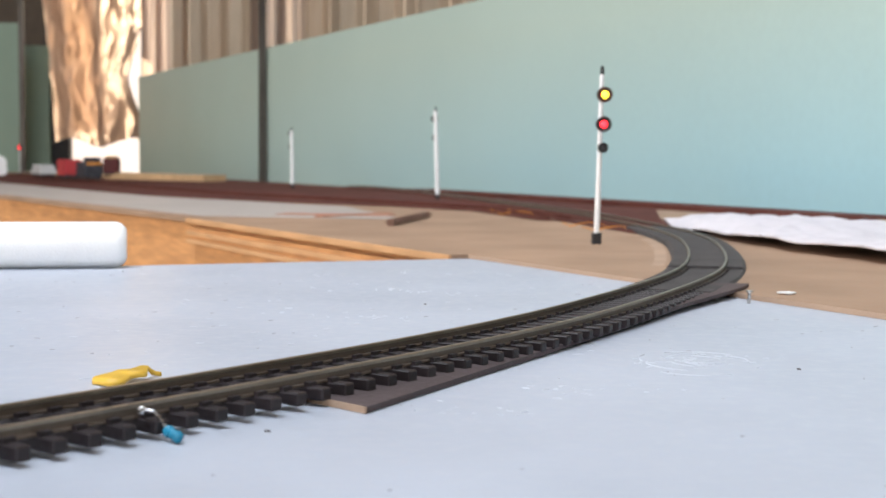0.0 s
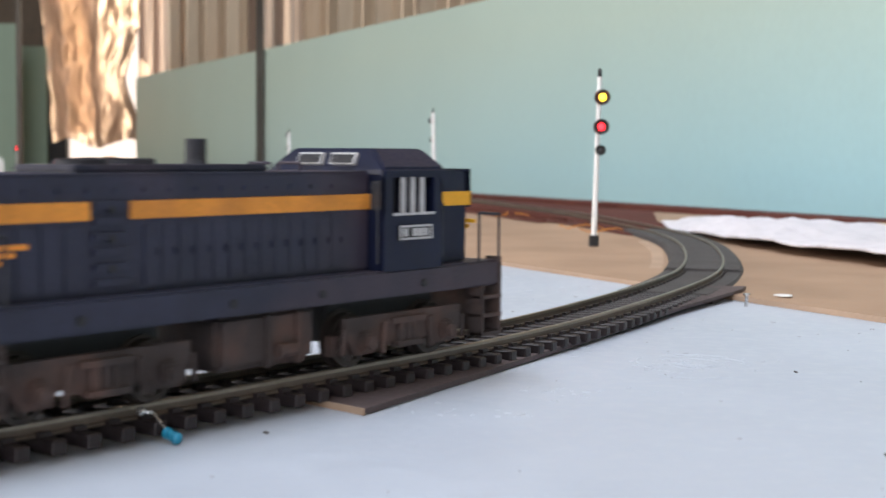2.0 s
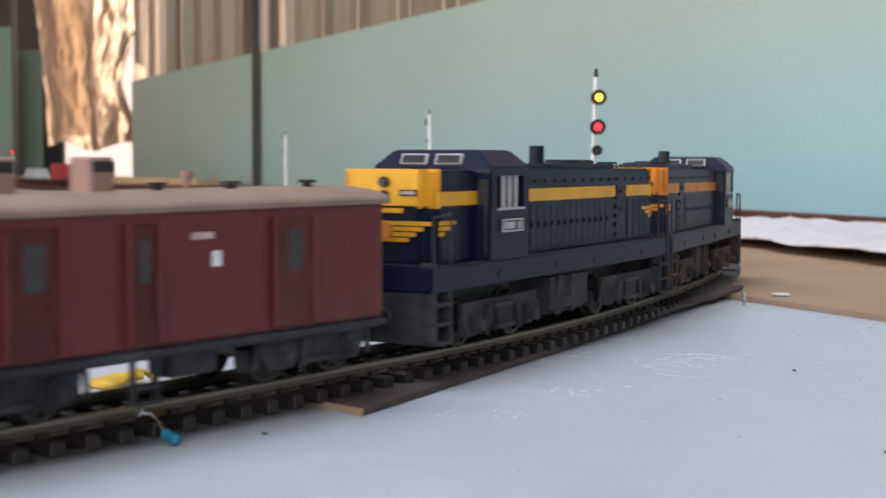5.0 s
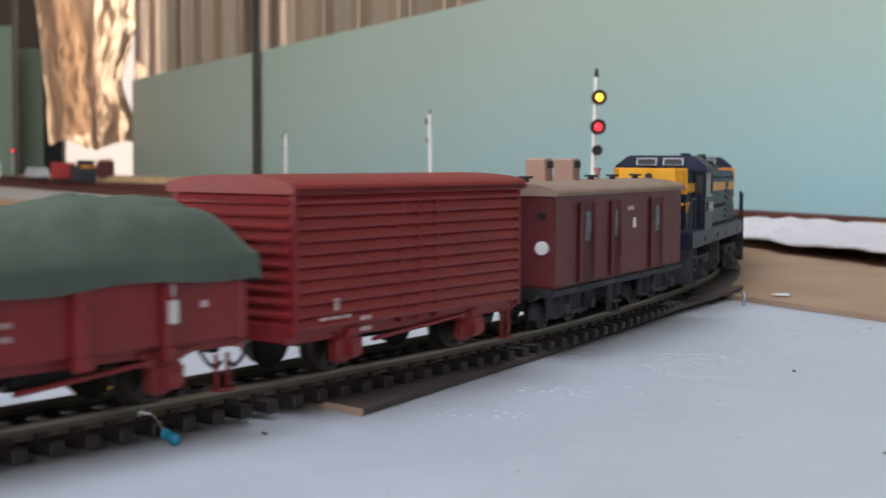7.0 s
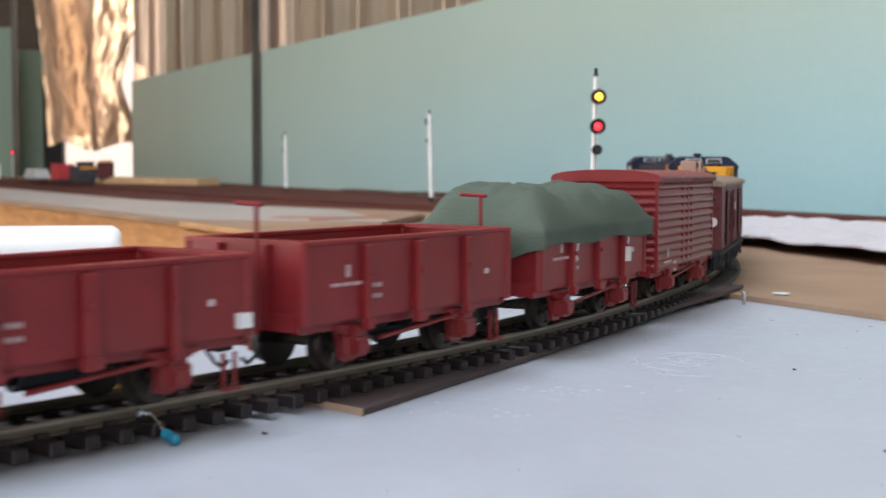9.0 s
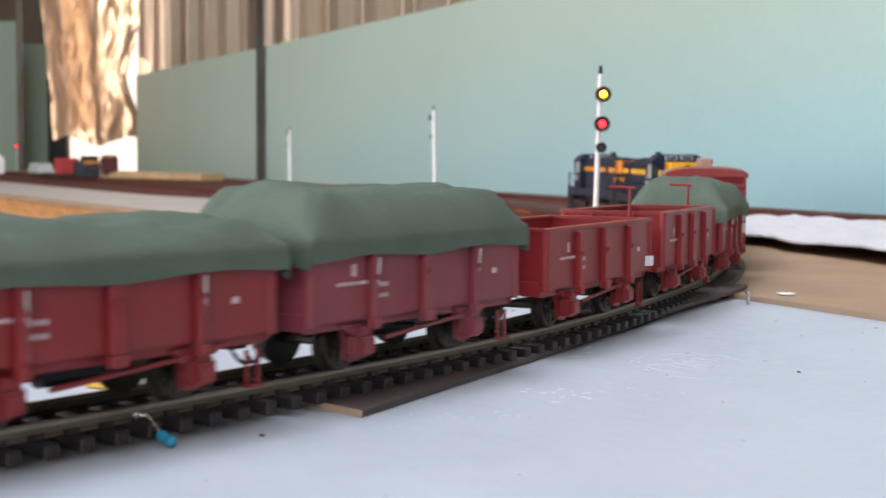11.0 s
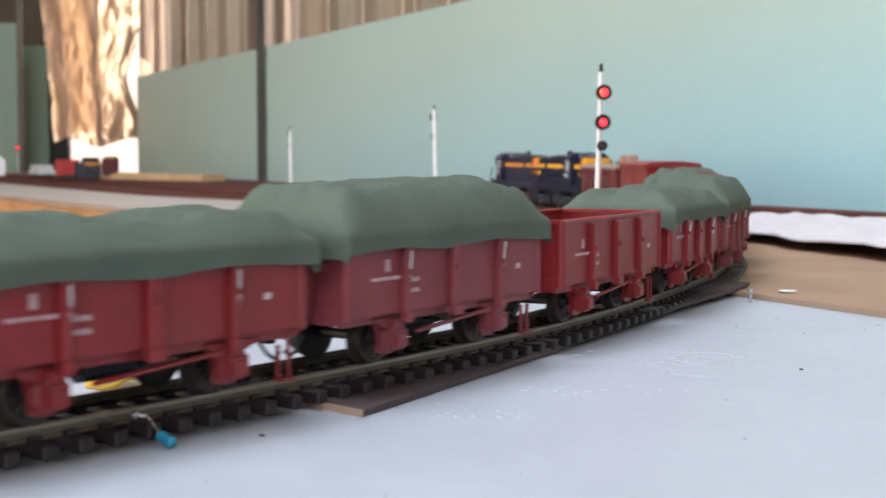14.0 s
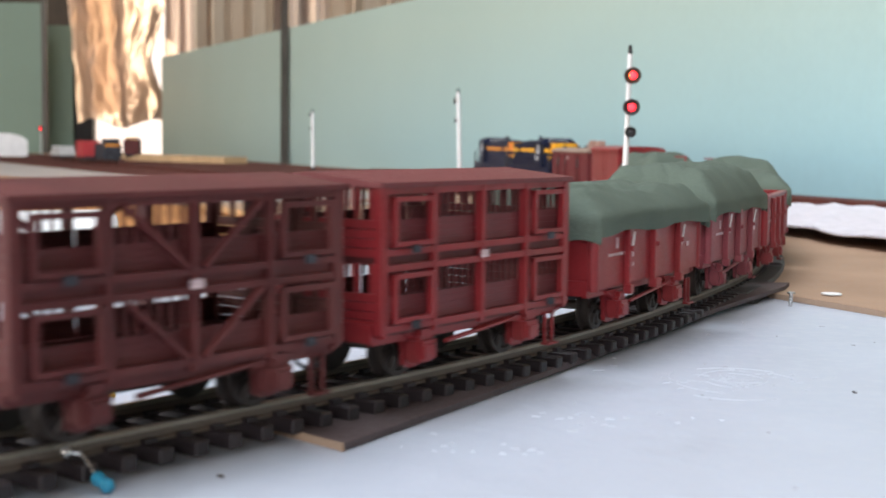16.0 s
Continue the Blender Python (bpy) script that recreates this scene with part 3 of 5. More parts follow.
def coupler(parent, x, sgn, z=0.0075):
    bm = bmesh.new()
    box(bm, x + sgn * 0.003, 0, z, 0.006, 0.0022, 0.0018)
    box(bm, x + sgn * 0.0062, 0.0006, z, 0.0022, 0.0042, 0.0034)
    soften(bm, 0.0003, 1)
    part("coupler", bm, "black", parent, "black coupler")
    bm = bmesh.new()
    pts = [(x, -0.004, z - 0.0005), (x + sgn * 0.002, -0.0042, z - 0.003), (x + sgn * 0.004, -0.0042, z - 0.0042), (x + sgn * 0.0055, -0.004, z - 0.003)]
    for a, b in zip(pts, pts[1:]):
        rod(bm, a, b, 0.0004, 6)
    part("brake_hose", bm, "black", parent, "black brake hose")


def running_gear(root_ob, half, base, mat, floor):
    """Axle guards, springs, boxes, brake gear and wheelsets of a four-wheeled wagon."""
    for x in (-base, base):
        wheelset(root_ob, x)
        for sg in (-1, 1):
            y = sg * 0.0122
            bm = bmesh.new()
            prism(bm, [(x - 0.0046, floor), (x + 0.0046, floor), (x + 0.0029, 0.0060), (x + 0.0027, 0.0026), (x + 0.0014, 0.0020), (x - 0.0014, 0.0020), (x - 0.0027, 0.0026), (x - 0.0029, 0.0060)], y - 0.0005, y + 0.0005)
            guard = part("axle_guard", bm, mat, root_ob, "red axle guard")
            bm = bmesh.new()
            box(bm, x, y + sg * 0.0022, 0.0056, 0.0056, 0.0040, 0.0048)
            soften(bm, 0.0007, 2)
            box(bm, x, y + sg * 0.0043, 0.0052, 0.0034, 0.0006, 0.0026)
            box(bm, x, y + sg * 0.0024, 0.0086, 0.0030, 0.0026, 0.0016)
            part("axlebox", bm, mat, guard)
            bm = bmesh.new()
            for k, w in enumerate((0.0125, 0.0105, 0.008, 0.0055)):
                box(bm, x, y + sg * 0.0015, 0.0096 - k * 0.00055, w, 0.0018, 0.0005)
            part("leaf_spring", bm, mat, guard)
    bm = bmesh.new()
    box(bm, 0, 0, floor + 0.0006, half * 2, 0.0225, 0.0026)
    soften(bm, 0.0003, 1)
    part("underframe", bm, "black", root_ob, "black underframe")
    for sg in (-1, 1):
        bm = bmesh.new()
        box(bm, 0, sg * 0.0132, floor + 0.0004, half * 2, 0.0014, 0.0028)
        part("sole_bar", bm, mat, root_ob)
        bm = bmesh.new()
        rod(bm, (-base + 0.008, sg * 0.0145, 0.0062), (base - 0.004, sg * 0.0145, 0.0082), 0.0005, 6)
        box(bm, base - 0.003, sg * 0.0145, 0.0080, 0.004, 0.0008, 0.0012)
        part("brake_lever", bm, mat, root_ob)
        for e in (1,):
            bm = bmesh.new()
            x = e * (half - 0.0022)
            box(bm, x, sg * 0.0142, 0.0046, 0.0005, 0.0007, 0.0068)
            box(bm, x - e * 0.0028, sg * 0.0142, 0.0046, 0.0005, 0.0007, 0.0068)
            box(bm, x - e * 0.0014, sg * 0.0146, 0.0014, 0.0040, 0.0018, 0.0005)
            part("step", bm, mat, root_ob)
    bm = bmesh.new()
    rod(bm, (-0.004, 0.0, 0.0068), (0.007, 0.0, 0.0068), 0.0030, 12)
    rod(bm, (-base + 0.006, 0.003, 0.0055), (base - 0.006, -0.003, 0.0055), 0.0006, 6)
    part("brake_cylinder", bm, "black", root_ob, "black brake cylinder and rigging")
    for e in (-1, 1):
        coupler(root_ob, e * half, e)
        bm = bmesh.new()
        box(bm, e * (half + 0.0004), 0, floor + 0.0012, 0.0012, 0.0285, 0.0034)
        part("headstock", bm, mat, root_ob)


def lettering(root_ob, x, y, z, sg=-1, n=3, mat="mark"):
    """Faded marks too small to read, as short bars."""
    bm = bmesh.new()
    for dx, w_ in ((-0.0004, 0.0005), (0.0004, 0.0005)):
        box(bm, x + dx, y, z + 0.0026, w_, 0.0001, 0.0024)
    box(bm, x, y, z + 0.0036, 0.0015, 0.0001, 0.0004)
    for k in range(n):
        for q in range(3):
            box(bm, x - 0.0048 + k * 0.0034 + q * 0.0010, y, z, 0.0007, 0.0001, 0.0007)
    for k in range(4):
        for dz in (-0.0008, -0.0030):
            box(bm, x + 0.0078 + k * 0.0009, y, z + dz, 0.0006, 0.0001, 0.0009)
    part("lettering", bm, mat, root_ob, "faded white marks")


def open_wagon(label, half, mat, stakes=False, high=0.0264, white_tag=False, low=0.0110):
    w = root("open_wagon", label, "goods wagon", "wagons of the goods train")
    running_gear(w, half, half - 0.0165, mat, low - 0.001)
    hw = 0.0152
    bm = boxes(((-half, -hw, low), (half, hw, low + 0.0012)))
    part("wagon_floor", bm, mat, w)
    for sg in (-1, 1):
        bm = boxes(((-half, sg * hw - 0.0006, low), (half, sg * hw + 0.0006, high)))
        part("side", bm, mat, w)
        bm = bmesh.new()
        box(bm, 0, sg * (hw + 0.0001), high + 0.0003, half * 2 + 0.001, 0.0022, 0.0010)
        soften(bm, 0.0002, 1)
        part("top_rail", bm, mat, w)
        for x, wd in ((-half * 0.5, 0.0018), (0.0, 0.0030), (half * 0.5, 0.0018)):
            bm = bmesh.new()
            box(bm, x, sg * (hw + 0.0013), (low + high) / 2 - 0.0012, wd, 0.0016, high - low + 0.0012)
            box(bm, x, sg * (hw + 0.0016), low - 0.0012, wd * 1.25, 0.0020, 0.0022)
            box(bm, x, sg * (hw + 0.0023), (low + high) / 2 + 0.001, wd * 0.5, 0.0008, 0.0012)
            soften(bm, 0.0002, 1)
            part("stanchion", bm, mat, w)
        lettering(w, -half + 0.0125 if sg < 0 else half - 0.014, sg * (hw + 0.00072), low + 0.0072)
        bm = boxes(((half * 0.72, sg * (hw + 0.0007), low + 0.006), (half * 0.72 + 0.0016, sg * (hw + 0.0009), low + 0.0072)))
        part("ticket_frame", bm, "mark", w, "small pale ticket frame")
    for e in (-1, 1):
        bm = boxes(((e * half - 0.0006, -hw, low), (e * half + 0.0006, hw, high)))
        part("end", bm, mat, w)
        bm = bmesh.new()
        box(bm, e * half, 0, high + 0.0003, 0.0022, hw * 2, 0.0010)
        part("top_rail", bm, mat, w)
        for y in (-0.0065, 0.0065):
            bm = bmesh.new()
            box(bm, e * (half + 0.0012), y, (low + high) / 2, 0.0014, 0.0018, high - low)
            part("stanchion", bm, mat, w)
        for y in (-hw, hw):
            bm = bmesh.new()
            rod(bm, (e * half, y, low - 0.0004), (e * half, y, high + 0.0006), 0.0012, 12)
            part("corner_post", bm, mat, w)
    if stakes:
        for e in (-1, 1):
            bm = bmesh.new()
            x = e * (half + 0.0032)
            rod(bm, (x, -0.006, 0.009), (x, -0.006, 0.0342), 0.00045, 8)
            rod(bm, (x, -0.0075, 0.0342), (x + 0.0012, 0.0006, 0.0344), 0.00045, 8)
            part("handbrake_column", bm, mat, w, "thin red brake column with a crank")
    if white_tag:
        bm = boxes(((half - 0.0035, -hw - 0.0021, low + 0.0015), (half - 0.0005, -hw - 0.0007, low + 0.0042)))
        part("white_tag", bm, "white", w, "white tag at the corner")
    return w


def tarpaulin(half, hem, top, seed, humps=()):
    """A canvas cover thrown over a load: crowned, creased, with a hanging uneven hem."""
    rng = random.Random(seed)
    bm = bmesh.new()
    nu, nv, drop = 84, 40, 5
    hw = 0.0175
    L = half + 0.0022
    edge_u = [rng.uniform(-0.0012, 0.0014) for _ in range(12)]

    def rise(d, run, power):
        return math.sin(min(1.0, max(0.0, d) / run) * math.pi / 2) ** power

    def height(u, v):
        au, av = abs(u), abs(v)
        e = rise((1 - au) * L, 0.0085 + 0.0020 * math.sin(seed + 3 * v), 0.75)
        c = 0.70 * rise((1 - av) * hw, 0.0080 + 0.0016 * math.sin(3 * u + seed), 0.8) + 0.30 * (1 - av ** 2)
        h = e * c
        lump = noise.noise(Vector((u * 1.7 + seed, v * 1.0, seed * 0.7))) * 0.0010 + noise.noise(Vector((u * 4.5, v * 2.2 + seed, 3.1))) * 0.0008
        fold = 0.0009 * (0.3 - abs(noise.noise(Vector((u * 3.4 + 1.9 * v, v * 1.3 - u, seed * 1.3))))) - 0.0008 * abs(math.sin(2.3 * u + 1.6 * v + seed)) ** 14 - 0.0006 * abs(math.sin(1.1 * u - 2.2 * v + seed * 2)) ** 20
        fold -= 0.0009 * max(0.0, 0.16 - abs(noise.noise(Vector((u * 6 + 2.6 * v, v * 2.8 - u * 1.5, seed * 2.1))))) / 0.16
        end_fold = 0.0007 * math.sin(v * 9 + seed) * max(0.0, 1 - (1 - au) * L / 0.012)
        z = hem + 0.0012 + (top - hem) * h * (1 + sum(a * math.exp(-((u - q) / w) ** 2) for q, a, w in humps)) + (lump + fold + end_fold) * h
        return max(z, hem + 0.0012)
    grid = []
    for j in range(-drop, nv + drop + 1):
        row = []
        for i in range(-drop, nu + drop + 1):
            iu, jv = min(max(i, 0), nu), min(max(j, 0), nv)
            u, v = -1 + 2 * iu / nu, -1 + 2 * jv / nv
            z = height(u, v)
            x, y = u * L, v * hw
            di, dj = abs(i - iu), abs(j - jv)
            k = max(di, dj)
            if k:
                wav = 0.0011 * noise.noise(Vector((x * 90, y * 90, seed)))
                fall = 0.0045 + 0.0005 * math.sin(x * 160 + seed) * (1 if dj else 0.6)
                if di >= dj:
                    fall += 0.0022 + 0.0014 * math.sin(y * 260 + seed)
                z = hem + 0.0012 - fall * k / drop
                push = (wav * k / drop)
                if dj >= di:
                    y += math.copysign(0.0004, v) + push
                if di >= dj:
                    x += math.copysign(0.0004, u) + push
            row.append(bm.verts.new((x, y, z)))
        grid.append(row)
    for r, q in zip(grid, grid[1:]):
        for i in range(len(r) - 1):
            bm.faces.new((r[i], r[i + 1], q[i + 1], q[i]))
    return bm


def covered_wagon(label, half, mat, seed, hem, top, humps=(), white=False):
    w = open_wagon(label, half, mat, high=0.0254)
    bm = tarpaulin(half, hem, top, seed, humps)
    part("tarpaulin", bm, "tarp", w, "crumpled dull green canvas cover", smooth=True)
    for sg in (-1, 1):
        for x in (-half * 0.5, half * 0.5):
            b = bmesh.new()
            rod(b, (x, sg * 0.0181, hem - 0.0035), (x + 0.0015, sg * 0.0160, 0.0115), 0.0002, 5)
            part("rope", b, "dirty_white", w, "thin pale tie rope")
    if white:
        b = boxes(((half * 0.5 - 0.0006, -0.0186, 0.0150), (half * 0.5 + 0.0007, -0.0166, 0.0190)))
        part("white_tag", b, "dirty_white", w, "white card on the stanchion")
    return w


def louvre_van():
    half, hw, lo, hi = 0.0400, 0.0158, 0.0090, 0.0375
    w = root("louvre_van", "bright red louvred goods van with an arched roof", "goods wagon", "wagons of the goods train")
    running_gear(w, half, half - 0.018, "wagon", lo - 0.0005)
    bm = boxes(((-half + 0.001, -hw + 0.001, lo), (half - 0.001, hw - 0.001, hi)))
    part("body", bm, "wagon", w)
    n = 11
    pitch = (hi - lo - 0.002) / n
    for sg in (-1, 1):
        for k in range(n):
            z = lo + 0.0012 + pitch * k
            for x0, x1 in ((-half + 0.0008, -0.0003), (0.0003, half - 0.0008)):
                bm = bmesh.new()
                y = sg * (hw - 0.001)
                prism(bm, [(y, z), (y + sg * 0.0014, z), (y + sg * 0.0015, z + 0.0006), (y + sg * 0.0006, z + pitch * 0.96), (y, z + pitch * 0.96)], x0, x1, axis=0)
                part("louvre_slat", bm, "wagon", w)
        for x in (-half + 0.0005, -0.0065, 0.0, 0.0065, half - 0.0005):
            bm = bmesh.new()
            box(bm, x, sg * (hw - 0.0003), (lo + hi) / 2, 0.0010 if abs(x) > 0.01 else 0.0005, 0.0012, hi - lo)
            part("door_post", bm, "wagon", w)
        bm = boxes(((-half, sg * hw - 0.0012, hi - 0.0014), (half, sg * hw + 0.0010, hi)))
        part("cant_rail", bm, "wagon", w)
        lettering(w, -half + 0.012 if sg < 0 else half - 0.012, sg * (hw + 0.0007), lo + 0.003)
    for e in (-1, 1):
        for k in range(n):
            z = lo + 0.0012 + pitch * k
            bm = bmesh.new()
            x = e * (half - 0.001)
            prism(bm, [(x, z), (x + e * 0.0014, z), (x + e * 0.0015, z + 0.0006), (x + e * 0.0006, z + pitch * 0.96), (x, z + pitch * 0.96)], -hw + 0.0008, hw - 0.0008, axis=1)
            part("louvre_slat", bm, "wagon", w)
    bm = bmesh.new()
    arc = [(hw + 0.0012) * math.cos(a) for a in np.linspace(0, math.pi, 17)]
    top = [hi - 0.0002 + 0.0026 * math.sin(a) ** 0.8 for a in np.linspace(0, math.pi, 17)]
    prism(bm, list(zip(arc, top)) + [(-hw - 0.0012, hi - 0.0012), (hw + 0.0012, hi - 0.0012)], -half - 0.0012, half + 0.0012, axis=0)
    part("roof", bm, "wagon", w, "smooth arched red roof")
    return w


def bogie(parent, x, base, r, mat, drop=0.0):
    """A two-axle truck with side frames, springs and boxes."""
    # black centre block added between the frames, in place of the shade underneath
    bg = part("bogie", boxes(((x - base - 0.004, -0.0065, 0.0055), (x + base + 0.004, 0.0065, 0.0135 if base > 0.01 else 0.0085))), "black", parent)
    for sx in (-1, 1):
        wheelset(parent, x + sx * base, r, 9)
    for sg in (-1, 1):
        bm = bmesh.new()
        y = sg * 0.0128
        prism(bm, [(x - base - 0.0058, 0.0108), (x + base + 0.0058, 0.0108), (x + base + 0.0052, 0.0062), (x + base + 0.0030, 0.0030), (x + base - 0.0030, 0.0030), (x + base - 0.0042, 0.0056), (x + 0.0045, 0.0040),
                   (x - 0.0045, 0.0040), (x - base + 0.0042, 0.0056), (x - base + 0.0030, 0.0030), (x - base - 0.0030, 0.0030), (x - base - 0.0052, 0.0062)], y - 0.0007, y + 0.0007)
        fr = part("side_frame", bm, mat, bg)
        for sx in (-1, 1):
            bm = bmesh.new()
            box(bm, x + sx * base, y + sg * 0.0012, 0.0058, 0.0036, 0.0018, 0.0042)
            soften(bm, 0.0006, 2)
            rod(bm, (x + sx * base, y + sg * 0.0024, 0.0055), (x + sx * base, y + sg * 0.0034, 0.0055), 0.0014, 10)
            part("axlebox", bm, mat, fr)
            bm = bmesh.new()
            rod(bm, (x + sx * (base + 0.0062), y + sg * 0.0006, 0.0085), (x + sx * (base + 0.0066), y + sg * 0.0006, 0.0035), 0.0006, 6)
            box(bm, x + sx * (base + 0.0062), y - sg * 0.003, 0.0050, 0.0016, 0.0024, 0.0042)
            rod(bm, (x + sx * (base - 0.0062), y + sg * 0.0012, 0.0092), (x + sx * (base - 0.0050), y + sg * 0.0012, 0.0028), 0.0007, 6)
            part("brake_hanger", bm, mat, fr)
        bm = bmesh.new()
        for k in (-1, 0, 1):
            rod(bm, (x + k * 0.0021, y + sg * 0.0010, 0.0042), (x + k * 0.0021, y + sg * 0.0010, 0.0088), 0.0009, 8)
        box(bm, x, y + sg * 0.0012, 0.0042, 0.0085, 0.0024, 0.0011)
        box(bm, x, y + sg * 0.0010, 0.0092, 0.011, 0.0020, 0.0012)
        part("spring_nest", bm, mat, fr)
    return bg


def power_van():
    half, hw, lo, hi = 0.0530, 0.0160, 0.0110, 0.0352
    w = root("guards_van", "dark maroon bogie van with tan roof boxes", "goods wagon", "wagons of the goods train")
    bm = boxes(((-half, -hw, lo), (half, hw, hi)))
    soften(bm, 0.0006, 2)
    part("body", bm, "maroon", w)
    bm = boxes(((-half, -hw + 0.001, lo - 0.0022), (half, hw - 0.001, lo)))
    part("underframe", bm, "under", w, "grey-black underframe")
    bm = bmesh.new()
    pr = [((hw + 0.0009) * math.cos(a), hi - 0.0003 + 0.0026 * math.sin(a)) for a in np.linspace(0, math.pi, 15)]
    prism(bm, pr + [(-hw - 0.0009, hi - 0.0012), (hw + 0.0009, hi - 0.0012)], -half - 0.0009, half + 0.0009, axis=0)
    part("roof", bm, "van_roof", w, "dusty grey-brown roof")
    for sg in (-1, 1):
        for x, dw, win in ((-0.0315, 0.0105, 1), (-0.0095, 0.0068, 1), (0.0265, 0.0105, 1)):
            x = -sg * x if sg > 0 else x
            y = sg * (hw + 0.0002)
            for dx in (-dw / 2, dw / 2):
                b = boxes(((x + dx - 0.0006, y - 0.0004, lo + 0.0008), (x + dx + 0.0006, y + sg * 0.0008, hi - 0.003)))
                part("door_post", b, "maroon", w)
            d = part("door", boxes(((x - dw / 2 + 0.0006, y - 0.0003, lo + 0.0008), (x + dw / 2 - 0.0006, y + sg * 0.0002, hi - 0.0032))), "wagon_dark", w, "dark maroon door")
            part("window", boxes(((x - dw * 0.16, y, hi - 0.013), (x + dw * 0.22, y + sg * 0.0004, hi - 0.0055))), "glass", d, "small grey window")
            b = bmesh.new()
            rod(b, (x + dw * 0.34, y + sg * 0.0010, lo + 0.006), (x + dw * 0.34, y + sg * 0.0010, lo + 0.013), 0.00025, 5)
            part("handrail", b, "maroon", d)
        part("lettering", boxes(((0.0015, sg * hw, hi - 0.0062), (0.0065, sg * (hw + 0.0002), hi - 0.0050))), "mark", w)
        part("notice", boxes(((0.0062, sg * hw, hi - 0.0112), (0.0082, sg * (hw + 0.0003), hi - 0.0084))), "white", w, "small white notice")
        b = boxes(((-half, sg * hw, lo - 0.0016), (half, sg * (hw + 0.0005), lo - 0.0004)))
        part("step_board", b, "under", w)
        b = bmesh.new()
        for x in (-0.0115, -0.0065):
            box(b, x, sg * 0.0155, 0.0055, 0.0006, 0.0012, 0.008)
        for z in (0.0018, 0.0045):
            box(b, -0.009, sg * 0.0158, z, 0.0058, 0.0024, 0.0006)
        part("footstep", b, "under", w)
    for e in (-1, 1):
        coupler(w, e * half, e)
        b = boxes(((e * half - 0.0004, -0.0045, lo + 0.001), (e * half + 0.0006, 0.0045, hi - 0.003)))
        part("end_door", b, "maroon", w)
        b = bmesh.new()
        rod(b, (e * half, -0.0128, lo + 0.0102), (e * (half + 0.0008), -0.0128, lo + 0.0102), 0.0017, 18)
        part("marker_disc", b, "white", w, "round white marker disc")
        b = bmesh.new()
        rod(b, (e * half, -0.0128, hi - 0.006), (e * (half + 0.0018), -0.0128, hi - 0.006), 0.0009, 10)
        part("tail_lamp", b, "black", w, "small black lamp")
        for y in (-0.0118, 0.0118):
            b = bmesh.new()
            rod(b, (e * (half + 0.001), y, lo - 0.001), (e * (half + 0.0045), y, lo - 0.001), 0.0009, 8)
            rod(b, (e * (half + 0.0042), y, lo - 0.001), (e * (half + 0.005), y, lo - 0.001), 0.0019, 12)
            part("buffer", b, "black", w)
    for x in (-0.0285, -0.0085):
        b = boxes(((x - 0.0026, -0.0045, hi + 0.0015), (x + 0.0026, 0.0015, hi + 0.0082)))
        soften(b, 0.0004, 1)
        bx = part("roof_box", b, "tan_box", w, "tan ventilator box")
        part("grille", boxes(((x - 0.0021, -0.0048, hi + 0.0056), (x + 0.0021, -0.0044, hi + 0.0074))), "under", bx)
    for x in (-0.0435, 0.004, 0.022, 0.043):
        b = bmesh.new()
        rod(b, (x, -0.004, hi + 0.001), (x, -0.004, hi + 0.0030), 0.0010, 10)
        rod(b, (x, -0.004, hi + 0.0030), (x, -0.004, hi + 0.0036), 0.0019, 12)
        part("roof_vent", b, "under", w)
    b = bmesh.new()
    rod(b, (0.012, -0.003, hi + 0.001), (0.012, -0.003, hi + 0.0052), 0.0007, 8)
    rod(b, (0.012, -0.003, hi + 0.0045), (0.012, -0.003, hi + 0.0056), 0.0012, 8)
    part("chimney", b, "tan_box", w)
    for x in (-0.035, 0.035):
        bogie(w, x, 0.0092, 0.0052, "under")
    b = boxes(((0.001, -0.011, 0.0040), (0.012, -0.004, 0.0085)))
    soften(b, 0.0005, 1)
    part("equipment_box", b, "under", w, "dark equipment boxes")
    return w


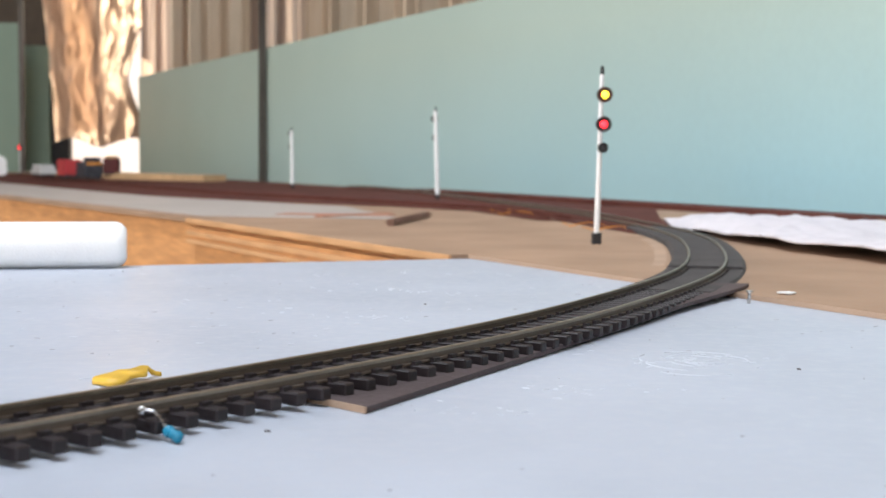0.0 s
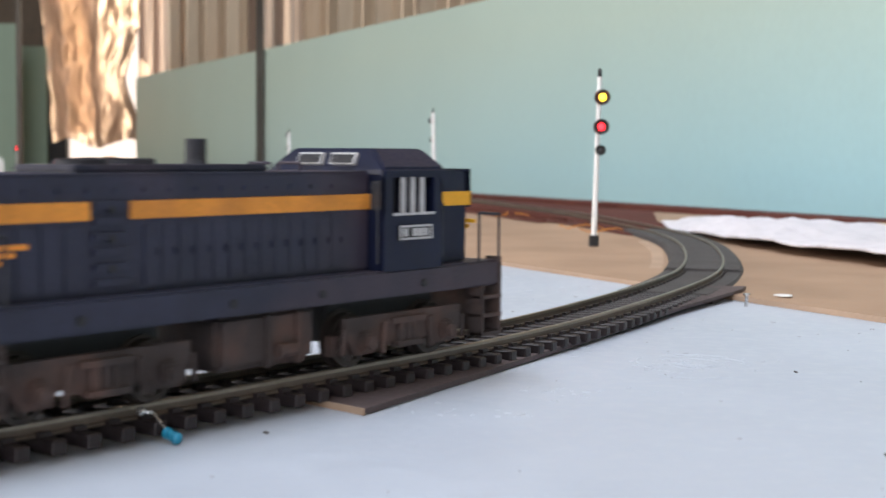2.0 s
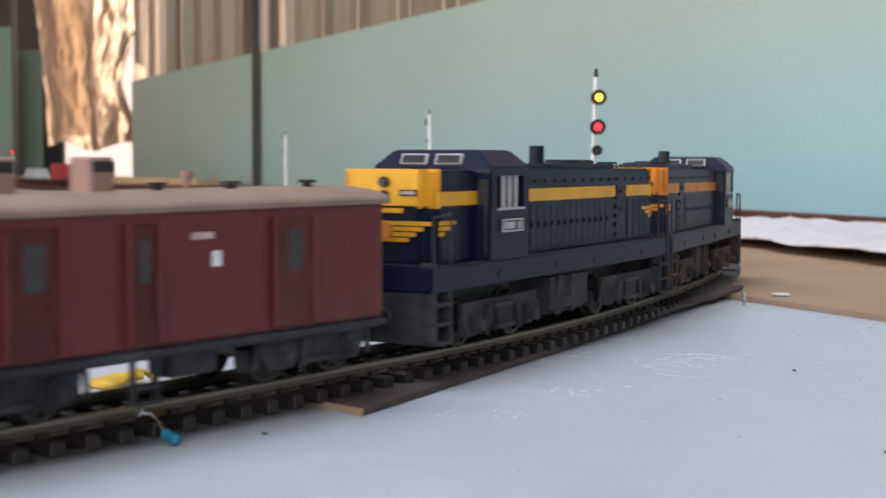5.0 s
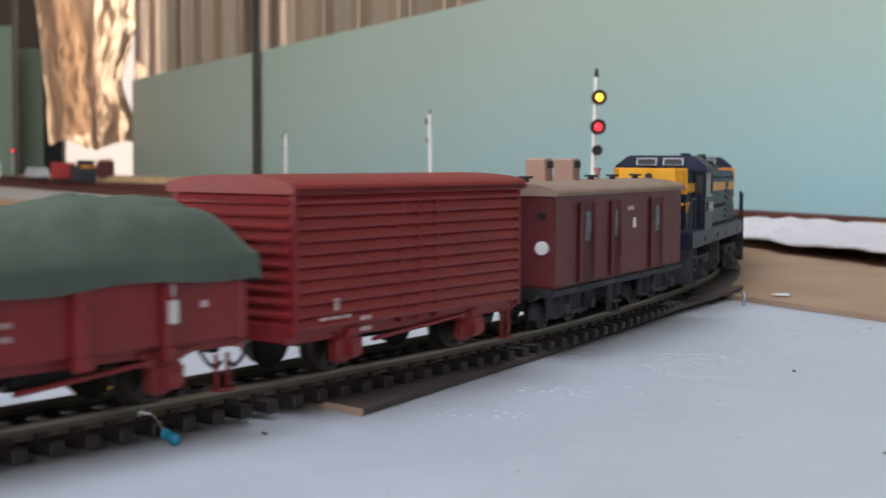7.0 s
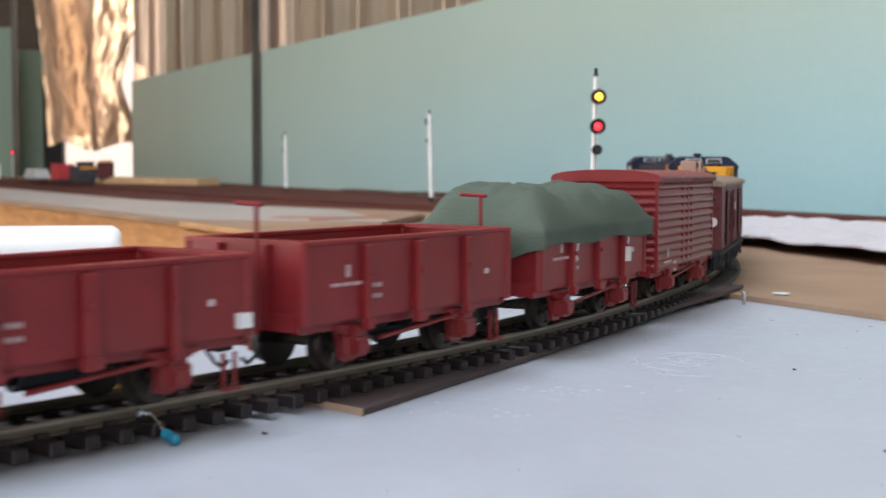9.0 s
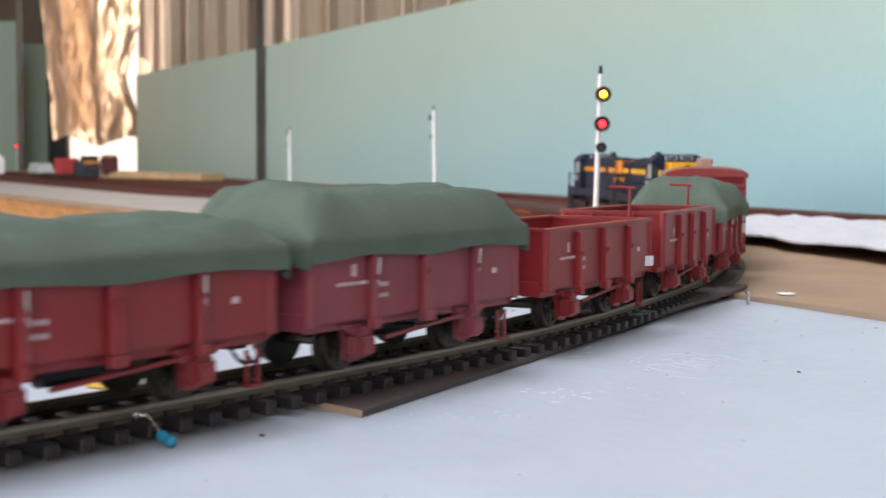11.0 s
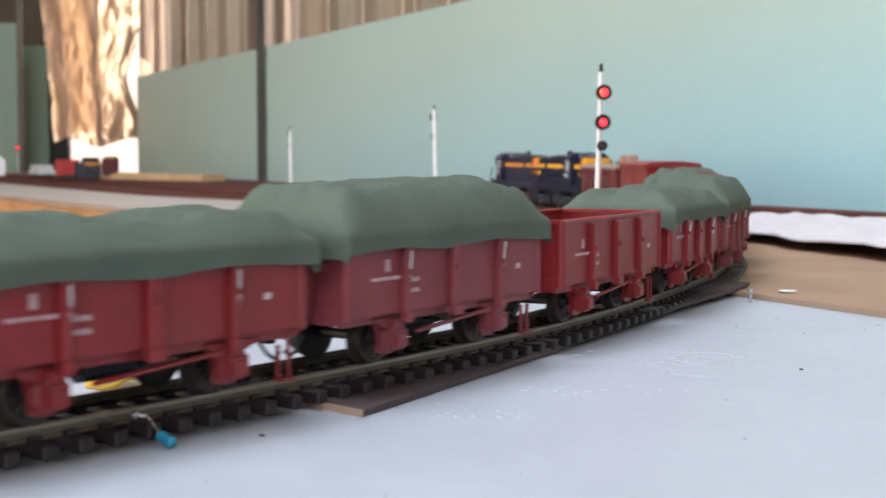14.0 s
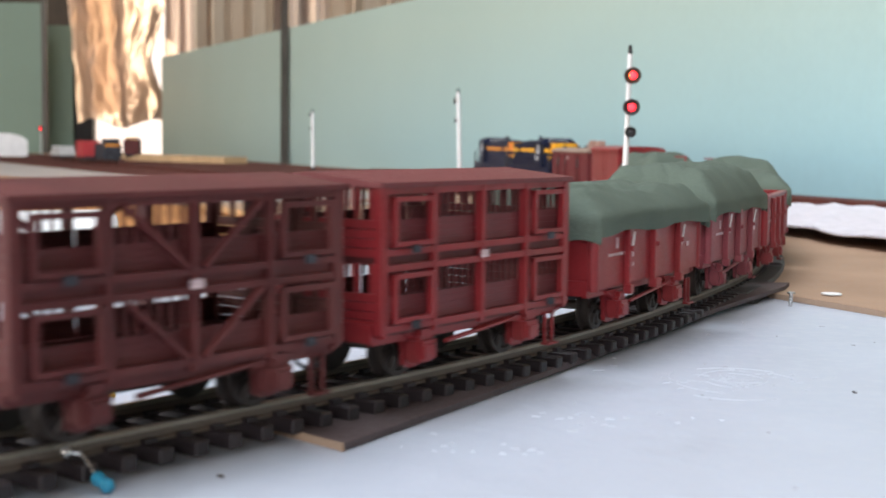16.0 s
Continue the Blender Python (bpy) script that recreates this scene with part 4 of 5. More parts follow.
def cattle_wagon(label, mat, braces):
    half, hw, lo, hi, mid = 0.0315, 0.0155, 0.0095, 0.0355, 0.0222
    w = root("cattle_wagon", label, "goods wagon", "wagons of the goods train")
    running_gear(w, half, half - 0.0135, mat, lo - 0.001)
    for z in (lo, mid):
        # deck thickened to fill the slot, its dark red giving the shadow line
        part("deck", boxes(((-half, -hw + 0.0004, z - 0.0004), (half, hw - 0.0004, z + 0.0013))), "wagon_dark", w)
    bm = bmesh.new()
    prism(bm, [(-hw - 0.0014, hi), (hw + 0.0014, hi), (hw + 0.0014, hi + 0.0009), (0, hi + 0.0026), (-hw - 0.0014, hi + 0.0009)], -half - 0.0014, half + 0.0014, axis=0)
    part("roof", bm, "maroon" if mat == "wagon" else mat, w, "low pitched boarded roof")
    cells = [(-half + 0.0012, -half + 0.0152), (-half + 0.0162, -0.0005), (0.0005, half - 0.0162), (half - 0.0152, half - 0.0012)]
    for sg in (-1, 1):
        y = sg * hw
        for x in (-half + 0.0007, -half + 0.0157, 0.0, half - 0.0157, half - 0.0007):
            part("post", boxes(((x - 0.0006, y - 0.0008, lo - 0.0006), (x + 0.0006, y + 0.0009, hi))), mat, w)
        for z in (lo + 0.0003, mid - 0.0016, mid + 0.0012, hi - 0.0012):
            part("side_rail", boxes(((-half, y - 0.0006, z), (half, y + 0.0006, z + 0.0012))), mat, w)
        for z0, z1 in ((lo + 0.0015, mid - 0.0016), (mid + 0.0024, hi - 0.0012)):
            for k, (x0, x1) in enumerate(cells):
                # boarding in the lower half, thin bars over it
                zz = z0 + (z1 - z0) * (0.44 if braces else 0.52)
                nb = 4
                for b_ in range(nb):
                    za, zb = z0 + (zz - z0) * b_ / nb, z0 + (zz - z0) * (b_ + 0.97) / nb
                    # red wagon's boards coloured darker, for gauze and for shade in the recess
                    part("board", boxes(((x0, y - sg * 0.0017, za), (x1, y - sg * 0.0011, zb))), "maroon" if mat == "wagon" else mat, w)
                if not braces or k in (1,):
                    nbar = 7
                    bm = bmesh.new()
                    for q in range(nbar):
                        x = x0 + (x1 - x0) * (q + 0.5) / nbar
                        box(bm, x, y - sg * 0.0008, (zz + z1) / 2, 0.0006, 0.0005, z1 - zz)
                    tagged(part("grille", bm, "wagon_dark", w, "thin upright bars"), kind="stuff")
                if k in (0, 3):
                    door = part("door", boxes(((x0 + 0.001, y + sg * 0.0007, z0 + 0.0004), (x0 + 0.0020, y + sg * 0.0017, z1 - 0.0004)), ((x1 - 0.0020, y + sg * 0.0007, z0 + 0.0004), (x1 - 0.001, y + sg * 0.0017, z1 - 0.0004)),
                                         ((x0 + 0.001, y + sg * 0.0006, z0 + 0.0004), (x1 - 0.001, y + sg * 0.0016, z0 + 0.0013)), ((x0 + 0.001, y + sg * 0.0006, z1 - 0.0013), (x1 - 0.001, y + sg * 0.0016, z1 - 0.0004))), mat, w, "red door frame")
                    part("latch", boxes((((x0 + x1) / 2 - 0.001, y + sg * 0.0016, z0 - 0.0008), ((x0 + x1) / 2 + 0.001, y + sg * 0.0022, z0 + 0.0006))), "under", door)
                elif braces:
                    bm = bmesh.new()
                    a, b = ((x0 + 0.002, z1), (x1 - 0.001, z0)) if k == 1 else ((x1 - 0.002, z1), (x0 + 0.001, z0))
                    d = Vector((b[0] - a[0], 0, b[1] - a[1]))
                    box(bm, (a[0] + b[0]) / 2, y + sg * 0.0008, (a[1] + b[1]) / 2, d.length, 0.0008, 0.0013, d.to_track_quat("X", "Y").to_matrix().to_4x4())
                    part("brace", bm, mat, w)
        part("lettering", boxes(((-0.0012, y + sg * 0.0009, mid - 0.0007), (0.0012, y + sg * 0.0012, mid + 0.0007))), "mark", w)
    for e in (-1, 1):
        x = e * half
        for y in (-hw, -0.0052, 0.0052, hw):
            part("end_post", boxes(((x - 0.0007, y - 0.0007, lo), (x + 0.0007, y + 0.0007, hi))), mat, w)
        for z0, z1 in ((lo + 0.001, mid), (mid + 0.001, hi)):
            for b_ in range(4):
                za = z0 + (z1 - z0) * 0.55 * b_ / 4
                part("board", boxes(((x - 0.0003, -hw, za), (x + 0.0003, hw, za + (z1 - z0) * 0.125))), mat, w)
            bm = bmesh.new()
            for q in range(9):
                box(bm, x, -hw + 2 * hw * (q + 0.5) / 9, z0 + (z1 - z0) * 0.77, 0.0005, 0.0010, (z1 - z0) * 0.45)
            tagged(part("grille", bm, mat, w, "thin upright bars"), kind="stuff")
    return w


def locomotive(label, worn):
    """Short hood and cab towards +x, long hood behind."""
    body, under = ("navy_worn", "under_rust") if worn else ("navy", "under")
    stripe = "gold_worn" if worn else "gold"
    w = root("diesel_locomotive", label, "locomotive", "locomotives of the goods train")
    hood, top = 0.0118, 0.0405
    rear, front, nose_x = 0.0685, 0.0727 if worn else 0.0757, 0.0670 if worn else 0.0700
    f0, f1 = 0.0143, 0.0200
    bm = boxes(((-rear, -0.0152, f0), (front, 0.0152, f1)))
    soften(bm, 0.0005, 2)
    part("running_board", bm, body, w, "deep side sill")
    for sg in (-1, 1):
        for x in (-0.046, -0.012, 0.012, 0.044):
            b = bmesh.new()
            rod(b, (x, sg * 0.0150, 0.0166), (x, sg * 0.0155, 0.0166), 0.0009, 10)
            part("jacking_hole", b, "black", w)
    def round_end(bm, xe, r):
        es = [e for e in bm.edges if abs(e.verts[0].co.z - e.verts[1].co.z) > 0.004 and all(abs(v.co.x - xe) < 1e-5 for v in e.verts)]
        bmesh.ops.bevel(bm, geom=es, offset=r, segments=5, affect='EDGES', clamp_overlap=True)
        soften(bm, 0.0008, 2)
    bm = boxes(((-0.0635, -hood, f1), (0.0300, hood, top)))
    round_end(bm, -0.0635, 0.0032)
    part("long_hood", bm, body, w)
    bm = boxes(((0.0496, -hood, f1), (nose_x, hood, top)))
    round_end(bm, nose_x, 0.0032)
    part("short_hood", bm, "navy", w)
    # hood doors with hinges, grilles
    for sg in (-1, 1):
        y = sg * hood
        for k in range(13):
            x = -0.030 + k * 0.0040
            d = part("hood_door", boxes(((x, y - 0.0002, f1 + 0.0012), (x + 0.0037, y + sg * 0.0003, 0.0318))), body, w)
            part("door_handle", boxes(((x + 0.0028, y + sg * 0.0003, 0.0262), (x + 0.0032, y + sg * 0.0007, 0.0275))), body, d)
        for k in range(4):
            x = -0.0605 + k * 0.0046
            part("hood_door", boxes(((x, y - 0.0002, f1 + 0.0012), (x + 0.0042, y + sg * 0.0003, 0.0318))), body, w)
        for k in range(6):
            z = 0.0215 + k * 0.0026
            part("louvre", boxes(((-0.0408, y, z), (-0.0335, y + sg * 0.0006, z + 0.0013))), body, w)
        for z in (0.0345, 0.0295, 0.0245):
            b = bmesh.new()
            rod(b, (-0.0372, y, z), (-0.0372, y + sg * 0.0007, z), 0.0007, 8)
            part("latch", b, "black", w)
        # stripes
        part("stripe", boxes(((-0.0612, y, 0.0327), (-0.0415, y + sg * 0.0004, 0.0358))), stripe, w, "golden stripe")
        part("stripe", boxes(((-0.0330, y, 0.0327), (0.0298, y + sg * 0.0004, 0.0358))), "gold" if not worn else "gold_worn", w, "golden stripe")
        part("stripe", boxes(((0.0498, y, 0.0327), (nose_x - 0.0022, y + sg * 0.0004, 0.0358))), "gold", w, "golden stripe")
        # row of hinges along the roof edge
        for k in range(14):
            part("hinge", boxes(((-0.060 + k * 0.006, y, 0.0372), (-0.0588 + k * 0.006, y + sg * 0.0004, 0.0380))), body, w)
    # raised deck, fan ring, stack, lifting eyes
    bm = boxes(((-0.042, -0.0085, top), (0.004, 0.0085, top + 0.0014)))
    soften(bm, 0.0005, 2)
    deck = part("roof_deck", bm, body, w)
    for x in (-0.034, -0.023):
        b = bmesh.new()
        rod(b, (x, 0, top + 0.0014), (x, 0, top + 0.0022), 0.0046, 24)
        part("fan_ring", b, "under", deck)
        b = bmesh.new()
        for k in range(6):
            a = math.pi * k / 6
            box(b, x, 0, top + 0.0023, 0.0086, 0.0004, 0.0004, Matrix.Rotation(a, 4, 'Z'))
        part("fan_guard", b, "under", deck)
    b = bmesh.new()
    rod(b, (-0.0070, 0, top), (-0.0070, 0, top + 0.0062), 0.0020, 18)
    rod(b, (-0.0070, 0, top), (-0.0070, 0, top + 0.0022), 0.0027, 18, 0.0020)
    part("exhaust_pipe", b, "under" if worn else "navy", w, "short round exhaust stack")
    for x in (-0.056, 0.010, 0.0185):
        b = bmesh.new()
        for sg in (-1, 1):
            rod(b, (x, sg * 0.003, top), (x, sg * 0.003, top + 0.0016), 0.0003, 6)
        rod(b, (x, -0.003, top + 0.0016), (x, 0.003, top + 0.0016), 0.0003, 6)
        part("lifting_bar", b, body, w)
    # cab
    c0, c1, cw = 0.0300, 0.0496, 0.0157
    wz0, wz1 = 0.0318, 0.0392
    cm = body if not worn else "navy"
    cab = part("cab", boxes(((c0, -cw, f1), (c0 + 0.0008, cw, top))), cm, w)
    for lo_, hi_ in (((c1 - 0.0008, -cw, f1), (c1, cw, top)), ((c0 + 0.0008, -cw, f1 - 0.0002), (c1 - 0.0008, -cw + 0.0008, wz0)), ((c0 + 0.0008, cw - 0.0008, f1 - 0.0002), (c1 - 0.0008, cw, wz0)),
                     ((c0 + 0.0008, -cw, wz1), (c1 - 0.0008, -cw + 0.0008, top)), ((c0 + 0.0008, cw - 0.0008, wz1), (c1 - 0.0008, cw, top))):
        part("cab_panel", boxes((lo_, hi_)), cm, cab)
    for sg in (-1, 1):
        y = sg * (cw - 0.0004)
        for x in (c0 + 0.0014, c0 + 0.0066, c0 + 0.0098, c0 + 0.0130, c1 - 0.0014):
            ww = 0.0028 if x in (c0 + 0.0014, c1 - 0.0014) else 0.0008
            part("window_post", boxes(((x - ww / 2, y - 0.0004, wz0), (x + ww / 2, y + 0.0004, wz1))), "navy" if ww > 0.002 else "plate", cab)
        part("window_frame", boxes(((c0 + 0.003, y + sg * 0.0003, wz0 - 0.0005), (c1 - 0.003, y + sg * 0.0008, wz0))), "plate", cab, "pale metal window ledge")
        plate_ob = part("number_plate", boxes(((c0 + 0.0045, y + sg * 0.0004, 0.0262), (c0 + 0.0152, y + sg * 0.0009, 0.0292))), "black", cab, "silver-framed dark plate with pale bars")
        bb = [((c0 + 0.0045, y + sg * 0.0009, z), (c0 + 0.0152, y + sg * 0.0012, z + 0.0004)) for z in (0.0262, 0.0288)]
        bb += [((x, y + sg * 0.0009, 0.0262), (x + 0.0004, y + sg * 0.0012, 0.0292)) for x in (c0 + 0.0045, c0 + 0.0148)]
        bb += [((c0 + x, y + sg * 0.0009, 0.0269), (c0 + x + ww, y + sg * 0.0011, 0.0285)) for x, ww in ((0.0058, 0.0012), (0.0088, 0.0014), (0.0106, 0.0014), (0.0124, 0.0014))]
        for q_ in bb:
            part("bar", boxes(q_), "plate", plate_ob)
        for x in (c0 - 0.001, c1 + 0.0012):
            b = bmesh.new()
            rod(b, (x, sg * 0.0148, 0.0215), (x, sg * 0.0148, 0.0335), 0.0003, 6)
            part("grab_rail", b, "under", cab)
        # door recess window on the cab ends
        for xe, s2 in ((c0, -1), (c1, 1)):
            part("end_window", boxes(((xe, sg * 0.0125, 0.0325), (xe + s2 * 0.0004, sg * 0.0150, 0.0385))), "glass", cab, "narrow cab end window")
    # raised roof with chamfered shoulders and end windows
    bm = bmesh.new()
    prof = [(-cw - 0.0004, top - 0.0012), (-cw - 0.0004, top + 0.0006), (-cw + 0.0045, 0.0452), (cw - 0.0045, 0.0452), (cw + 0.0004, top + 0.0006), (cw + 0.0004, top - 0.0012)]
    prism(bm, prof, c0 - 0.0006, c1 + 0.0006, axis=0)
    for v in bm.verts:
        if v.co.z > 0.044:
            v.co.x += 0.0022 if v.co.x < (c0 + c1) / 2 else -0.0022
    soften(bm, 0.0005, 2)
    roof = part("cab_roof", bm, "navy", w, "raised dark cab roof")
    for xe, s2 in ((c0, -1), (c1, 1)):
        for sg in (-1, 1):
            b = bmesh.new()
            rot = Matrix.Rotation(-s2 * math.atan2(0.0022, 0.0046), 4, 'Y')
            box(b, xe + s2 * (0.0006 - 0.00075), sg * 0.0046, 0.0429, 0.0009, 0.0070, 0.0026, rot)
            part("window", b, "plate", roof, "pale framed window over the hood")
            b = bmesh.new()
            box(b, xe + s2 * (0.0006 - 0.00045), sg * 0.0046, 0.0429, 0.0009, 0.0060, 0.0019, rot)
            part("pane", b, "glass", roof)
    # nose panels at both ends
    for xe, s2, gm in ((-0.0635, -1, "gold_rear_lit" if worn else "gold"), (nose_x, 1, "gold")):
        H = rear if s2 < 0 else front
        b = boxes(((xe - s2 * 0.0026, -hood - 0.0005, 0.0322), (xe + s2 * 0.0005, hood + 0.0005, top + 0.0003)))
        round_end(b, xe + s2 * 0.0005, 0.0034)
        plain = worn and s2 > 0
        nose = part("nose_panel", b, "navy" if plain else gm, w, "dark blue rounded nose panel" if plain else "golden yellow nose panel")
        part("nose_lip", boxes(((xe, -0.0045, 0.0312), (xe + s2 * 0.0006, 0.0045, 0.0322))), gm, nose)
        for z in (0.0350, 0.0380):
            b = bmesh.new()
            rod(b, (xe, 0, z), (xe + s2 * 0.0013, 0, z), 0.00115, 16)
            hl = part("headlight", b, "black", nose, "round headlight")
            b = bmesh.new()
            rod(b, (xe + s2 * 0.0010, 0, z), (xe + s2 * 0.0015, 0, z), 0.0007, 16)
            part("lens", b, "lamp_warm" if (worn and s2 < 0) else "glass", hl)
        for y in (-0.0062, 0.0062):
            nb = part("number_box", boxes(((xe, y - 0.0021, 0.0350), (xe + s2 * 0.0010, y + 0.0021, 0.0363))), "black", nose, "dark number box with pale bars")
            for k in range(4):
                part("bar", boxes(((xe + s2 * 0.0010, y - 0.0016 + k * 0.0009, 0.0353), (xe + s2 * 0.0012, y - 0.0010 + k * 0.0009, 0.0360))), "plate", nb)
        # winged badge
        badge = bmesh.new()
        rod(badge, (xe, 0, 0.0272), (xe + s2 * 0.0008, 0, 0.0272), 0.0021, 16)
        bd = part("badge", badge, "gold_worn", w, "golden winged badge")
        for k in range(4):
            z, reach = 0.0294 - k * 0.0012, 0.0116 - k * 0.0019
            part("wing_bar", boxes(((xe, -reach, z - 0.0009), (xe + s2 * 0.0005, reach, z))), gm, bd)
            if k < 3 and not plain:
                for sg in (-1, 1):
                    part("wing_bar", boxes(((xe - s2 * (0.0098 - k * 0.0026), sg * hood, z - 0.0009), (xe - s2 * 0.0030, sg * (hood + 0.0004), z))), gm, bd)
        # pilot, steps, handrails
        b = boxes(((s2 * H, -0.0125, 0.0032), (s2 * (H - 0.0012), 0.0125, f0)))
        part("pilot", b, under, w, "dusty pilot plate")
        coupler(w, s2 * H, s2)
        for sg in (-1, 1):
            x0, x1 = s2 * (H - 0.0005), s2 * (H - 0.0080)
            st = part("step_frame", boxes(((x0, sg * 0.0118, 0.0030), (x0 - s2 * 0.0008, sg * 0.0156, f1 + 0.0008)), ((x1, sg * 0.0118, 0.0030), (x1 + s2 * 0.0008, sg * 0.0156, f0))), under, w)
            for z in (0.0030, 0.0072, 0.0114):
                part("step", boxes(((x0, sg * 0.0118, z), (x1, sg * 0.0158, z + 0.0008))), under, st)
            b = bmesh.new()
            rod(b, (s2 * (H - 0.0008), sg * 0.0150, f1), (s2 * (H - 0.0008), sg * 0.0150, 0.0305), 0.00033, 6)
            rod(b, (s2 * (H - 0.0008), sg * 0.0150, 0.0305), (s2 * (H - 0.0085), sg * 0.0150, 0.0310), 0.00033, 6)
            rod(b, (s2 * (H - 0.0085), sg * 0.0150, 0.0310), (s2 * (H - 0.0085), sg * 0.0150, f1), 0.00033, 6)
            part("handrail", b, "under", w, "thin grey handrail")
    # tank, air reservoirs, bogies
    b = boxes(((-0.0135, -0.0128, 0.0036), (0.0125, 0.0128, f0)))
    soften(b, 0.0012, 2)
    part("fuel_tank", b, under, w, "dusty grey fuel tank")
    for sg in (-1, 1):
        for x in (-0.0010, 0.0072):
            part("tank_strap", boxes(((x - 0.0005, sg * 0.0125, 0.0036), (x + 0.0005, sg * 0.0137, 0.0136))), under, w)
        b = bmesh.new()
        rod(b, (0.0012, sg * 0.0136, 0.0065), (0.0062, sg * 0.0136, 0.0065), 0.0014, 10)
        part("air_tank", b, under, w)
    for x in (-0.0400, 0.0400):
        bogie(w, x, 0.0135, 0.0056, under)
    return w

# ---------------------------------------------------------------- signals and small things


def signal(label, at, height, lean, heads, facing, mat="white", group="line-side signals", thick=0.00155):
    """A colour-light post on a black base. heads: (height, radius, lens material or None)."""
    s = root("signal_post", label, "railway signal", group)
    s.matrix_basis = pose(at[0], at[1], at[2], lean[0], lean[1], facing)
    bm = boxes(((-0.0025, -0.0025, 0), (0.0025, 0.0025, 0.0062)))
    soften(bm, 0.0004, 1)
    part("base", bm, "black", s, "black square base")
    bm = bmesh.new()
    rod(bm, (0, 0, 0.006), (0, 0, height - 0.0045), thick, 14, thick * 0.8)
    part("post", bm, mat, s)
    bm = bmesh.new()
    rod(bm, (0, 0, height - 0.0045), (0, 0, height), 0.0013, 12, 0.0009)
    part("cap", bm, "black", s, "dark finial")
    for z, r, lens in heads:
        bm = bmesh.new()
        rod(bm, (0.0014, -0.0012, z), (0.0014, -0.0032, z), r, 24)
        rod(bm, (0, 0, z), (0.0014, -0.0016, z), 0.0008, 8)
        hd = part("lamp_head", bm, "black", s, "round black lamp head")
        bm = bmesh.new()
        ring = [(r * 0.66, -0.0032), (r * 1.0, -0.0032), (r * 1.0, -0.0042), (r * 0.92, -0.0042), (r * 0.66, -0.0034)]
        n = 24
        vs = [[bm.verts.new((0.0014 + a * math.cos(math.tau * k / n), y, z + a * math.sin(math.tau * k / n))) for a, y in ring] for k in range(n)]
        for k in range(n):
            for j in range(len(ring)):
                bm.faces.new((vs[k][j], vs[k][(j + 1) % len(ring)], vs[(k + 1) % n][(j + 1) % len(ring)], vs[(k + 1) % n][j]))
        part("hood", bm, "black", hd)
        if lens:
            bm = bmesh.new()
            bmesh.ops.create_uvsphere(bm, u_segments=16, v_segments=8, radius=r * 0.48, matrix=Matrix.Translation((0.0014, -0.0034, z)) @ Matrix.Diagonal((1, 0.3, 1, 1)))
            part("lens", bm, lens, hd, smooth=True)
    return s


def turning_lens(s, z, r):
    """A two-sided lens, yellow and red, on an upright pivot in the lamp head."""
    bm = bmesh.new()
    rod(bm, (0, 0, -r * 0.6), (0, 0, r * 0.6), 0.0002, 6)
    piv = part("lens_pivot", bm, "black", s)
    piv.matrix_local = pose(0.0014, -0.0040, z)
    for sg, m in ((-1, "lamp_yellow"), (1, "lamp_red")):
        bm = bmesh.new()
        bmesh.ops.create_uvsphere(bm, u_segments=16, v_segments=8, radius=r * 0.48, matrix=Matrix.Translation((0, sg * 0.0002, 0)) @ Matrix.Diagonal((1, 0.28, 1, 1)))
        bmesh.ops.delete(bm, geom=[v for v in bm.verts if v.co.y * sg < 0.00005], context='VERTS')
        part("lens", bm, m, piv, "glowing yellow lens" if sg < 0 else "glowing red lens", smooth=True)
    return piv


def build_signals():
    a = signal("white colour-light signal with yellow and red lamps lit", (0.0838, 0.7547, BOARD), 0.0968, (0.0, 1.2), [(0.0813, 0.0042, None), (0.0653, 0.0042, "lamp_red"), (0.0526, 0.0028, "glass")], 3)
    signal("white signal post seen from behind, unlit", (-0.0065, 1.5064, BOARD), 0.101, (0.0, 1.6), [(0.088, 0.0040, None), (0.0675, 0.0034, None)], 176, "white", thick=0.0026)
    signal("slim white signal post far along the wall", (-0.2175, 1.990, BOARD), 0.087, (0.0, 0.8), [(0.079, 0.0036, None), (0.060, 0.0032, None)], 186, "white", thick=0.0026)
    signal("far signal with a red lamp lit", (-0.925, 3.02, BOARD), 0.066, (0, 0), [(0.0605, 0.0052, "lamp_red")], -18, "dirty_white")
    return turning_lens(a, 0.0813, 0.0042)


